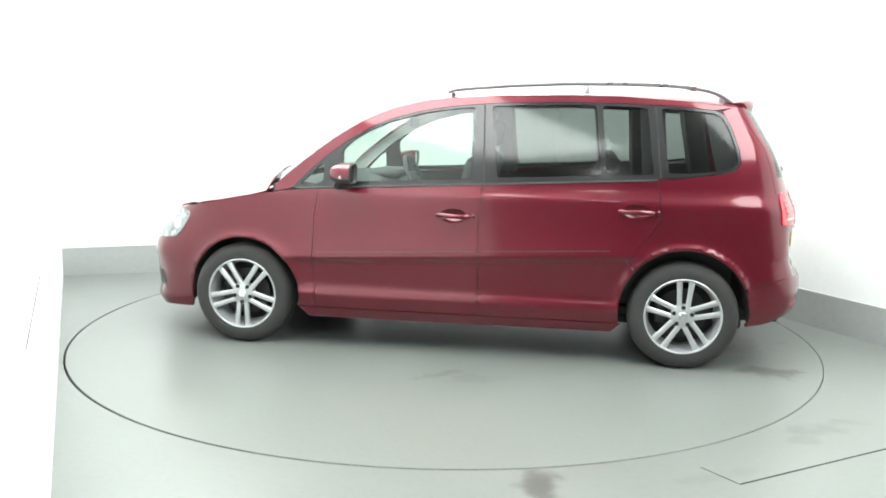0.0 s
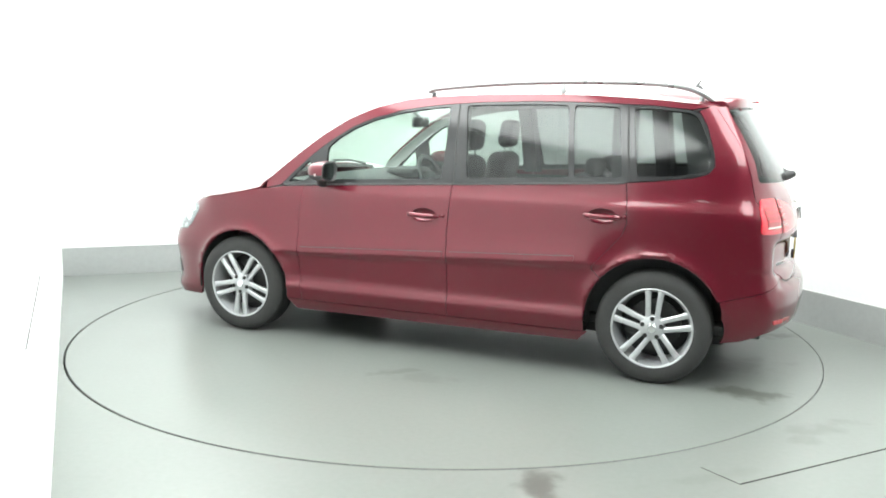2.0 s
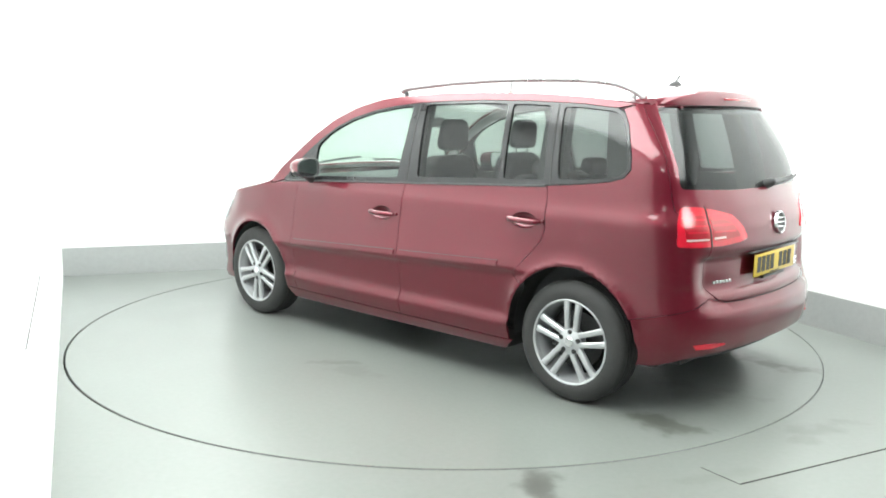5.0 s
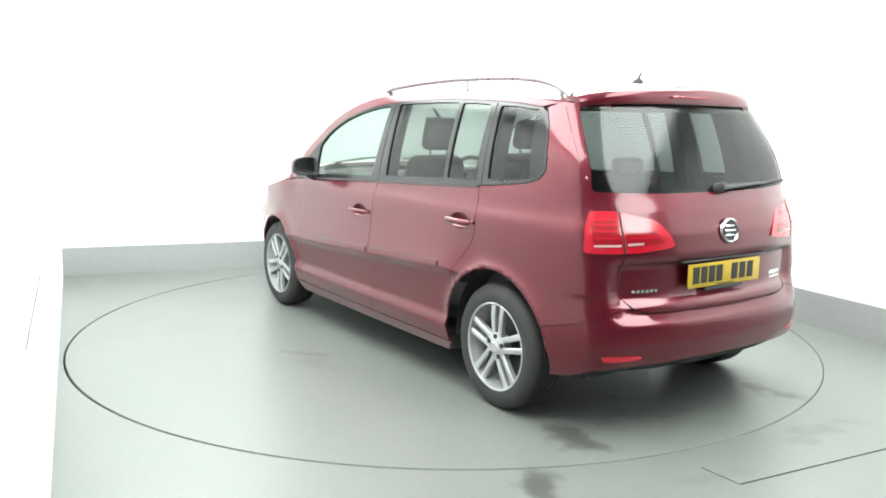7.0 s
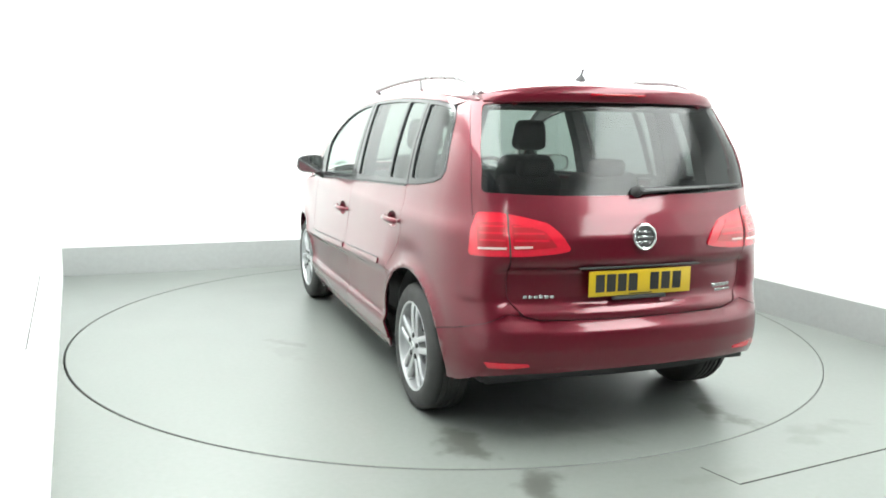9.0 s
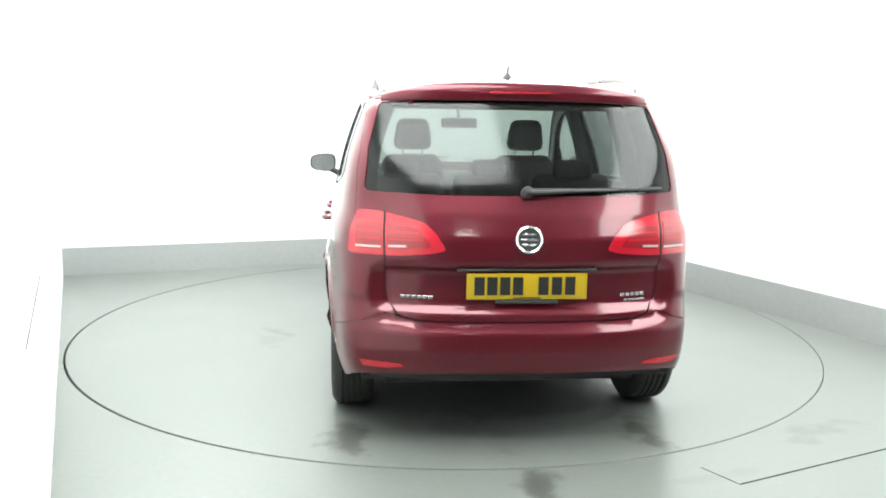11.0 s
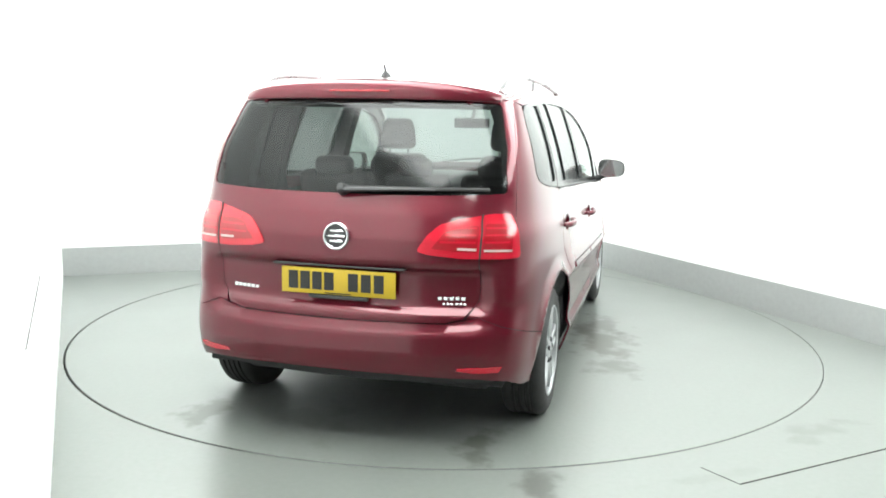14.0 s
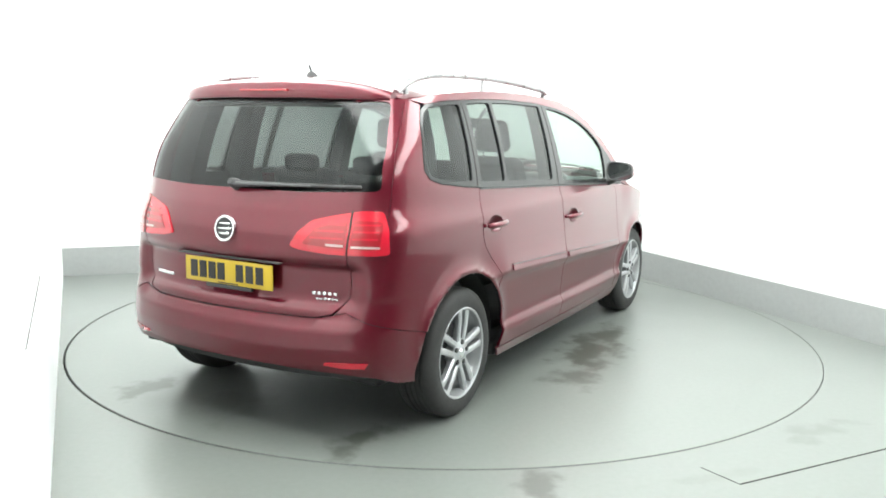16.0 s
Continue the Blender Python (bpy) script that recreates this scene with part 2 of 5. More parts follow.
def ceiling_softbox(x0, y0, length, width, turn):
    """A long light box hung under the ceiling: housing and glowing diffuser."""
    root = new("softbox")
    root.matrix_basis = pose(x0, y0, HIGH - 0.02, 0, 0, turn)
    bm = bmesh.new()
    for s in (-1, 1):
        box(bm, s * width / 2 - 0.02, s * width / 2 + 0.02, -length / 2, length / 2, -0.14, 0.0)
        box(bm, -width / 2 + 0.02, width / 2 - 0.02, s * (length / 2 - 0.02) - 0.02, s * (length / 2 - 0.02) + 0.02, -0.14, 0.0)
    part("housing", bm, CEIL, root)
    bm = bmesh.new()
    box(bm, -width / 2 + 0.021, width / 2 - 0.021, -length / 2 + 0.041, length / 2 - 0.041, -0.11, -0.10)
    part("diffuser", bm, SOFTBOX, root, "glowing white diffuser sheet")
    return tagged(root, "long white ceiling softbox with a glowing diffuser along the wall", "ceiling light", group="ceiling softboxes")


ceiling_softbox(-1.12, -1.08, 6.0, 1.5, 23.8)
ceiling_softbox(1.89, -1.0, 8.4, 1.5, 25.6)


def tube_light():
    """A short bare strip light on the ceiling above the camera."""
    root = new("tube_light")
    root.matrix_basis = pose(0.28, -5.45, HIGH, 0, 0, -16)
    bm = bmesh.new()
    box(bm, -0.23, 0.23, -0.05, 0.05, -0.05, 0.0, 0.01)
    part("housing", bm, CEIL, root)
    bm = bmesh.new()
    box(bm, -0.21, 0.21, -0.02, 0.02, -0.085, -0.052, 0.008)
    part("tube", bm, TUBE, root, "glowing white tube")
    return tagged(root, "short white strip light on the ceiling", "strip light")


TUBE = glowing("tube_glow", (0.97, 1.0, 0.99), 36.0)
tube_light()


# ---- turntable ----
def turntable():
    bm = bmesh.new()
    n = 160
    prof = [(0.0, 0.0), (RING - 0.004, 0.0), (RING, -0.004), (RING, -0.05), (0.0, -0.05)]
    rings = []
    for r, z in prof[1:4]:
        rings.append([bm.verts.new((r * math.cos(2 * math.pi * k / n), r * math.sin(2 * math.pi * k / n), z)) for k in range(n)])
    bm.faces.new(rings[0])
    for A, B in zip(rings, rings[1:]):
        for k in range(n):
            bm.faces.new((A[k], B[k], B[(k + 1) % n], A[(k + 1) % n]))
    bm.faces.new(rings[-1][::-1])
    root = new("turntable")
    part("deck", bm, floor_material("turntable_paint", TABLE_SPOTS), root, "grey painted turntable deck")
    bm = bmesh.new()
    inner = RING - 0.0035
    pr = [(inner, 0.0006), (RING - 0.0025, 0.0006), (RING + 0.0005, -0.003), (RING + 0.0005, -0.05)]
    rr = [[bm.verts.new((r * math.cos(2 * math.pi * k / n), r * math.sin(2 * math.pi * k / n), z)) for k in range(n)] for r, z in pr]
    for A, B in zip(rr, rr[1:]):
        for k in range(n):
            bm.faces.new((A[k], B[k], B[(k + 1) % n], A[(k + 1) % n]))
    part("rim_edge", bm, WORN_RIM, root, "worn grey steel rim edge")
    return tagged(root, "round grey painted turntable with wet tyre stains", "turntable")


TABLE_SPOTS = [(-2.0, 0.65, 0.26, 0.11, 0, 0.85), (-2.03, -0.70, 0.28, 0.11, 0, 0.9), (-0.05, -1.09, 0.48, 0.22, 12, 1.0), (-0.62, -1.20, 0.24, 0.16, 5, 0.8), (0.32, -1.02, 0.34, 0.16, 0, 0.95), (-0.18, 1.11, 0.14, 0.05, 40, 0.5),
               (-0.33, 1.15, 0.22, 0.12, 0, 0.25), (-1.95, 0.1, 0.25, 0.2, 20, 0.35)]
TABLE = turntable()


# ---- car body surface: plan outline swept over height, x forward, y to the left, z up ----
def table(pairs, sig=0.0, n=700):
    """A smooth function from a few (at, value) pairs."""
    pairs = sorted(pairs)
    a = np.array([p[0] for p in pairs])
    v = np.array([p[1] for p in pairs])
    g = np.linspace(a[0], a[-1], n)
    w = np.interp(g, a, v)
    if sig:
        k = int(max(1, 3 * sig / (g[1] - g[0])))
        ker = np.exp(-0.5 * (np.arange(-k, k + 1) * (g[1] - g[0]) / sig) ** 2)
        ext = np.concatenate([w[0] + (w[1] - w[0]) * np.arange(-k, 0), w, w[-1] + (w[-1] - w[-2]) * np.arange(1, k + 1)])
        w = np.convolve(ext, ker / ker.sum(), "valid")
    return lambda q: np.interp(q, g, w)


W0 = 0.882
PLAN = [(-2.06, 0.0), (-2.052, 0.2), (-2.03, 0.4), (-1.985, 0.58), (-1.945, 0.68), (-1.89, 0.76), (-1.80, 0.815), (-1.65, 0.848), (-1.4, 0.868), (-1.0, 0.880),
        (-0.4, 0.882), (0.2, 0.882), (0.8, 0.876), (1.1, 0.870), (1.35, 0.858), (1.58, 0.832), (1.76, 0.785), (1.89, 0.715), (1.98, 0.61), (2.05, 0.45), (2.09, 0.25), (2.10, 0.0)]


def spline(pts, n=24):
    pts = [np.array(p, float) for p in pts]
    first = pts[1] * (1, -1) if abs(pts[0][1]) < 1e-9 else 2 * pts[0] - pts[1]
    last = pts[-2] * (1, -1) if abs(pts[-1][1]) < 1e-9 else 2 * pts[-1] - pts[-2]
    pts = [first] + pts + [last]
    out = []
    for i in range(1, len(pts) - 2):
        p0, p1, p2, p3 = pts[i - 1:i + 3]
        for k in range(n):
            t = k / n
            out.append(0.5 * (2 * p1 + (p2 - p0) * t + (2 * p0 - 5 * p1 + 4 * p2 - p3) * t * t + (3 * p1 - p0 - 3 * p2 + p3) * t ** 3))
    out.append(pts[-2])
    return np.array(out)


LINE = spline(PLAN)
SS = np.concatenate([[0], np.cumsum(np.hypot(*np.diff(LINE, axis=0).T))])
SMAX = float(SS[-1])
WF = table([(0.15, 0.790), (0.20, 0.825), (0.26, 0.852), (0.33, 0.872), (0.352, 0.876), (0.382, 0.858), (0.42, 0.856), (0.50, 0.864), (0.565, 0.871), (0.582, 0.876), (0.596, 0.892), (0.606, 0.894), (0.628, 0.891), (0.665, 0.884), (0.71, 0.876), (0.77, 0.868), (0.85, 0.860),
            (0.93, 0.854), (0.96, 0.850), (0.99, 0.840), (1.03, 0.829)] + [(1.06 + 0.02 * k, 0.824 - 0.19 * 0.02 * k - 0.27 * (0.02 * k) ** 2) for k in range(30)], 0.008)
WPLAIN = table([(0.15, 0.780), (0.20, 0.810), (0.26, 0.832), (0.36, 0.842), (0.50, 0.850), (0.63, 0.855), (0.76, 0.856), (0.85, 0.857), (0.93, 0.857), (0.96, 0.853), (0.99, 0.840), (1.03, 0.829)] +
               [(1.06 + 0.02 * k, 0.824 - 0.19 * 0.02 * k - 0.27 * (0.02 * k) ** 2) for k in range(30)], 0.012)
XRT = table([(0.15, -1.90), (0.22, -1.95), (0.29, -2.03), (0.35, -2.07), (0.44, -2.085), (0.52, -2.08), (0.545, -2.065), (0.563, -2.034), (0.585, -2.038), (0.600, -2.036), (0.615, -2.022), (0.632, -2.0), (0.66, -1.994), (0.78, -1.996), (0.80, -2.022), (0.83, -2.034),
             (0.92, -2.026), (1.02, -1.99), (1.09, -1.957), (1.14, -1.935), (1.28, -1.865), (1.46, -1.765), (1.51, -1.735), (1.62, -1.66)], 0.007)
XRS = table([(0.15, -1.90), (0.22, -1.95), (0.29, -2.03), (0.35, -2.07), (0.44, -2.085), (0.52, -2.078), (0.58, -2.058), (0.64, -2.040), (0.72, -2.034), (0.83, -2.034),
             (0.92, -2.026), (1.02, -1.99), (1.09, -1.957), (1.14, -1.935), (1.28, -1.865), (1.46, -1.765), (1.51, -1.735), (1.62, -1.66)], 0.012)
XFT = table([(0.15, 2.05), (0.20, 2.12), (0.24, 2.135), (0.30, 2.11), (0.42, 2.125), (0.53, 2.14), (0.61, 2.12), (0.70, 2.075), (0.78, 2.0), (0.9, 1.93), (1.62, 1.7)], 0.01)


def smooth01(a, b, x):
    t = np.clip((x - a) / (b - a), 0, 1)
    return t * t * (3 - 2 * t)


ARCH_F, ARCH_R = (1.312, 0.312, 0.362), (-1.332, 0.335, 0.366)


def P(s, z):
    s, z = np.asarray(s, float), np.asarray(z, float)
    a = np.abs(s)
    x0, y0 = np.interp(a, SS, LINE[:, 0]), np.interp(a, SS, LINE[:, 1])
    ease = smooth01(0.66, 0.80, y0 / W0)
    x = x0 + (XRT(z) * (1 - ease) + XRS(z) * ease + 2.06) * smooth01(-1.15, -1.9, x0) + (XFT(z) - 2.10) * smooth01(1.45, 1.95, x0)
    r = y0 / W0
    y0 = y0 + W0 * 0.68 * r * r * (1 - r) * smooth01(0.98, 1.32, z) * (x0 < -0.5)
    x = x - 0.020 * np.exp(-((r - 0.80) / 0.26) ** 2) * smooth01(-1.45, -1.80, x0) * smooth01(0.95, 1.25, z)
    side = smooth01(0.80, 0.95, r)
    zs = z
    z = z - ((0.839 - x) * 0.0463 - 0.039) * np.exp(-((z - 0.62) / 0.15) ** 2)
    mid = smooth01(1.22, 0.95, np.abs(x))
    wide = mid * WF(z) + (1 - mid) * (WPLAIN(zs) + 0.012 * smooth01(0.5, 1.0, x))
    y = y0 * (1 + side * (wide / W0 - 1) + (1 - side) * (np.minimum(WF(np.maximum(z, 0.45)), W0) / W0 - 1))
    z = zs
    for cx, cz, r in (ARCH_F, ARCH_R):
        d = np.hypot(x - cx, np.maximum(z, cz) - cz)
        y = y + side * 0.011 * np.exp(-((d - r - 0.012) / 0.040) ** 2) * smooth01(cz - 0.08, cz + 0.22, z)
        y = y + side * 0.010 * np.exp(-((d - r - 0.006) / 0.016) ** 2) * smooth01(cz - 0.08, cz + 0.22, z)
    return np.stack([x, np.sign(s) * y + 0 * x, z + 0 * x], -1)


DENSE = np.linspace(0.0, SMAX, 3000)


def sx(x, z):
    """The outline's place where the flank at height z has this x."""
    return float(np.interp(x, P(DENSE, np.full_like(DENSE, z))[:, 0], DENSE))


NEAR = np.linspace(0.0, 1.0, 900)


def sy(y, z):
    """The outline's place where the tail at height z has this half-breadth (signed)."""
    return math.copysign(float(np.interp(abs(y), P(np.maximum(NEAR, 1e-6), np.full_like(NEAR, z))[:, 1], NEAR)), y)


AHEAD = np.linspace(SMAX - 1.0, SMAX, 900)


def sf(y, z):
    """The same on the nose."""
    q = P(AHEAD, np.full_like(AHEAD, z))[:, 1]
    return float(np.interp(-y, -q, AHEAD))


ZTOP = table([(2.1, 0.70), (1.92, 0.772), (1.70, 0.850), (1.47, 0.893), (1.20, 0.945), (1.14, 0.962), (1.10, 0.995), (1.05, 1.055), (0.87, 1.198), (0.74, 1.295), (0.57, 1.400), (0.40, 1.470), (0.20, 1.520),
              (0.07, 1.535), (-0.275, 1.555), (-0.61, 1.560), (-0.94, 1.555), (-1.26, 1.535), (-1.42, 1.520), (-1.57, 1.503), (-1.72, 1.48)], 0.02)
ZMID = table([(2.12, 0.70), (2.06, 0.785), (2.0, 0.84), (1.82, 0.93), (1.61, 0.995), (1.41, 1.033), (1.25, 1.056), (1.15, 1.115), (0.97, 1.245), (0.82, 1.345), (0.63, 1.450), (0.45, 1.520), (0.23, 1.565),
              (0.09, 1.583), (-0.3, 1.610), (-0.6, 1.619), (-0.94, 1.621), (-1.26, 1.616), (-1.57, 1.600), (-1.75, 1.585)], 0.03)
XG = np.linspace(-1.75, 2.0, 160)
YEDGE = np.array([float(P(sx(x, float(ZTOP(x))), float(ZTOP(x)))[1]) for x in XG])


def T(x, y):
    """The upper surface: bonnet, windscreen and roof between the two edge lines."""
    x, y = np.asarray(x, float), np.asarray(y, float)
    ye = np.interp(x, XG, YEDGE)
    k = np.clip(np.abs(y) / ye, 0, 1)
    z = ZTOP(x) + (ZMID(x) - ZTOP(x)) * (1 - k ** 2.6)
    return np.stack([x, y, z], -1)


def inside_poly(px, py, loop):
    hit = np.zeros(len(px), bool)
    for (x0, y0), (x1, y1) in zip(loop, loop[1:] + loop[:1]):
        c = (y0 > py) != (y1 > py)
        xi = (x1 - x0) * (py - y0) / ((y1 - y0) if y1 != y0 else 1e-12) + x0
        hit ^= c & (px < xi)
    return hit


def resample(loop, step):
    out = []
    for a, b in zip(loop, loop[1:] + loop[:1]):
        n = max(1, int(math.hypot(b[0] - a[0], b[1] - a[1]) / step + 0.5))
        out += [(a[0] + (b[0] - a[0]) * k / n, a[1] + (b[1] - a[1]) * k / n) for k in range(n)]
    return out


def rounded(loop, r, n=5):
    """Fillets every corner of a closed loop."""
    out = []
    m = len(loop)
    for i in range(m):
        p, c, q = np.array(loop[i - 1]), np.array(loop[i]), np.array(loop[(i + 1) % m])
        u, v = p - c, q - c
        lu, lv = np.linalg.norm(u), np.linalg.norm(v)
        k = min(r, 0.45 * lu, 0.45 * lv)
        a, b = c + u / lu * k, c + v / lv * k
        for j in range(n + 1):
            t = j / n
            out.append(tuple((1 - t) ** 2 * a + 2 * t * (1 - t) * c + t * t * b))
    return out


def panel(name, loops, mat, parent, label="", off=0.0, thick=0.012, step=0.034, surf=P, up=False, mirror=False):
    """A sheet cut from a body surface: loops in the surface's own two coordinates, outer first, with folded edges."""
    if mirror:
        if up:
            loops = [[(a, -b) for a, b in lp][::-1] for lp in loops]
        else:
            loops = [[(-a, b) for a, b in lp][::-1] for lp in loops]
    loops = [resample(lp, step * 0.55) for lp in loops]
    pts, chains = [], []
    for lp in loops:
        chains.append(list(range(len(pts), len(pts) + len(lp))))
        pts += lp
    L = np.array(pts)
    lo, hi = L.min(0), L.max(0)
    gx, gy = np.meshgrid(np.arange(lo[0] + step / 2, hi[0], step), np.arange(lo[1] + step / 2, hi[1], step))
    gx, gy = gx.ravel(), gy.ravel()
    ok = inside_poly(gx, gy, loops[0])
    for lp in loops[1:]:
        ok &= ~inside_poly(gx, gy, lp)
    gx, gy = gx[ok], gy[ok]
    if len(gx):
        d = np.min(np.hypot(gx[:, None] - L[None, :, 0], gy[:, None] - L[None, :, 1]), axis=1)
        gx, gy = gx[d > step * 0.4], gy[d > step * 0.4]
    allp = [Vector(p) for p in pts] + [Vector((a, b)) for a, b in zip(gx, gy)]
    edges = [(c[i], c[(i + 1) % len(c)]) for c in chains for i in range(len(c))]
    vo, _, fo, _, _, _ = delaunay_2d_cdt(allp, edges, [], 0, 1e-7)
    uv = np.array([(v.x, v.y) for v in vo])
    mid = np.array([uv[list(f)].mean(0) for f in fo])
    ok = inside_poly(mid[:, 0], mid[:, 1], loops[0])
    for lp in loops[1:]:
        ok &= ~inside_poly(mid[:, 0], mid[:, 1], lp)
    fo = [f for f, good in zip(fo, ok) if good]
    h = 0.004
    du = surf(uv[:, 0] + h, uv[:, 1]) - surf(uv[:, 0] - h, uv[:, 1])
    dv = surf(uv[:, 0], uv[:, 1] + h) - surf(uv[:, 0], uv[:, 1] - h)
    nor = np.cross(du, dv) if up else np.cross(dv, du)
    nor /= np.linalg.norm(nor, axis=1, keepdims=True) + 1e-12
    pos = surf(uv[:, 0], uv[:, 1]) + nor * off
    faces = []
    for f in fo:
        a, b, c = f
        w = np.dot(np.cross(pos[b] - pos[a], pos[c] - pos[a]), nor[a] + nor[b] + nor[c])
        faces.append((a, b, c) if w > 0 else (a, c, b))
    count = {}
    for f in faces:
        for i in range(3):
            count[(f[i], f[(i + 1) % 3])] = 1
    rim = [e for e in count if (e[1], e[0]) not in count]
    verts, norms = list(pos), list(nor)
    for a, b in rim:
        i = len(verts)
        e = pos[b] - pos[a]
        m = np.cross(e, nor[a] + nor[b])
        m = m / (np.linalg.norm(m) + 1e-12)
        verts += [pos[a], pos[b], pos[b] - nor[b] * thick, pos[a] - nor[a] * thick]
        norms += [m] * 4
        faces.append((i + 1, i, i + 3, i + 2))
    return from_lists(name, verts, faces, mat, parent, label, normals=norms)


def S_(pairs):
    """Side points (x, z) to outline coordinates."""
    return [(sx(x, z), z) for x, z in pairs]


def R_(pairs):
    """Tail points (half-breadth, z) to outline coordinates."""
    return [(sy(y, z), z) for y, z in pairs]


def F_(pairs):
    return [(sf(y, z), z) for y, z in pairs]


def both(name, loops, mat, parent, label="", **kw):
    return [panel(name, loops, mat, parent, label, mirror=m, **kw) for m in (False, True)]


def arc(c, a0, a1, n=14, grow=0.0):
    cx, cz, r = c
    return [(cx + (r + grow) * math.cos(radians(a0 + (a1 - a0) * k / n)), cz + (r + grow) * math.sin(radians(a0 + (a1 - a0) * k / n))) for k in range(n + 1)]


def belt(x):
    return 0.986 + (1.003 - x) * 0.0497 + 0.05 * max(0.0, -1.2 - x) ** 1.2


CAR = tagged(new("car"), "wine red metallic people carrier standing on the turntable", "car")
G = 0.003

DLO_TOP = [(-1.602, 1.192), (-1.593, 1.254), (-1.545, 1.40), (-1.51, 1.456), (-1.464, 1.481), (-1.260, 1.500), (-0.941, 1.513), (-0.615, 1.517), (-0.282, 1.508), (-0.114, 1.497), (0.055, 1.481),
           (0.226, 1.453), (0.396, 1.408), (0.531, 1.352), (0.663, 1.272), (0.793, 1.175), (0.920, 1.062), (0.99, 0.992)]
DLO_BOT = [(0.99, 0.988), (0.79, 0.998), (0.529, 1.010), (-0.165, 1.044), (-0.637, 1.067), (-0.987, 1.083), (-1.158, 1.095), (-1.359, 1.113), (-1.50, 1.132), (-1.572, 1.154)]
TAILSEAM = [(0.652, 1.485), (0.703, 1.276), (0.724, 1.064), (0.728, 1.015)]


def body_panels():
    # front wings
    wing = [(0.824, 0.985), (0.99, 0.972), (1.12, 0.956), (1.20, 0.943), (1.47, 0.890), (1.70, 0.846), (1.80, 0.812), (1.86, 0.70), (1.80, 0.60), (1.70, 0.50)] + arc(ARCH_F, 32, 180, 16) + [(0.962, 0.262), (0.851, 0.262), (0.8565, 0.41), (0.8645, 0.551), (0.8555, 0.828)]
    wings = both("front_wing", [S_(wing)], PAINT, CAR, "wine red metallic front wing", step=0.022)
    # doors
    fd = [(0.822, 0.983), (0.853, 0.828), (0.861, 0.551), (0.853, 0.41), (0.845, 0.262), (0.3, 0.262), (-0.1495, 0.262), (-0.1485, 0.52), (-0.1445, 0.80), (-0.1595, 1.036), (0.3, 1.013)]
    rd = [(-0.1535, 0.262), (-0.1525, 0.52), (-0.1485, 0.80), (-0.1635, 1.037), (-0.637, 1.06), (-1.157, 1.09), (-1.168, 1.0), (-1.176, 0.876), (-1.152, 0.81), (-1.097, 0.745), (-1.000, 0.632), (-1.003, 0.612)] + arc(ARCH_R, 40, 0, 7) + [(-0.968, 0.262)]
    cup = lambda x0, z0: S_([(x0 + 0.080 * math.cos(a), z0 + 0.042 * math.sin(a)) for a in np.linspace(0, 2 * math.pi, 21)[:-1]])
    fdoors = both("front_door", [S_(fd), cup(0.005, 0.852)], PAINT, CAR, "wine red metallic front door", step=0.026)
    rdoors = both("rear_door", [S_(rd), cup(-1.045, 0.908)], PAINT, CAR, "wine red metallic rear door", step=0.026)
    # sill under the doors
    both("sill", [S_([(0.96, 0.256), (0.90, 0.19), (-0.93, 0.20), (-0.985, 0.256)])], PAINT, CAR, "wine red sill")
    # rear quarter up to the belt and round the window's tail
    q = S_([(-1.161, 1.09), (-1.172, 1.0), (-1.180, 0.876), (-1.156, 0.81), (-1.101, 0.745), (-1.004, 0.634), (-1.006, 0.614)] + arc(ARCH_R, 40.8, 155, 16)) + \
        R_([(0.70, 0.563), (0.60, 0.601), (0.553, 0.5905), (0.592, 0.653), (0.602, 0.78), (0.602, 0.86)] + TAILSEAM[::-1]) + S_([(-1.66, float(ZTOP(-1.66)) + 0.003), (-1.57, float(ZTOP(-1.57)) + 0.001), (-1.50, 1.478), (-1.548, 1.40), (-1.597, 1.254), (-1.606, 1.192), (-1.575, 1.150), (-1.50, 1.128), (-1.359, 1.109)])
    both("rear_quarter", [q], PAINT, CAR, "wine red rear quarter panel", step=0.022)
    # roof frame over the side windows, down the windscreen pillars
    top = [(x, float(ZTOP(x)) - 0.001) for x in (1.10, 1.05, 0.96, 0.87, 0.74, 0.65, 0.57, 0.48, 0.40, 0.30, 0.20, 0.07, -0.1, -0.275, -0.61, -0.94, -1.26, -1.42, -1.57)]
    low = [(x, z + 0.004) for x, z in DLO_TOP[4:-1]] + [(1.0, 0.985), (1.10, 0.962)]
    both("roof_frame", [S_(top + low)], PAINT, CAR, "wine red roof frame and windscreen pillar")
    both("inner_frame", [S_(top + low)], HEADLINER, CAR, "pale inner roof frame trim", off=-0.03, thick=0.004, step=0.08)
    return wings, fdoors, rdoors


WINGS, FDOORS, RDOORS = body_panels()


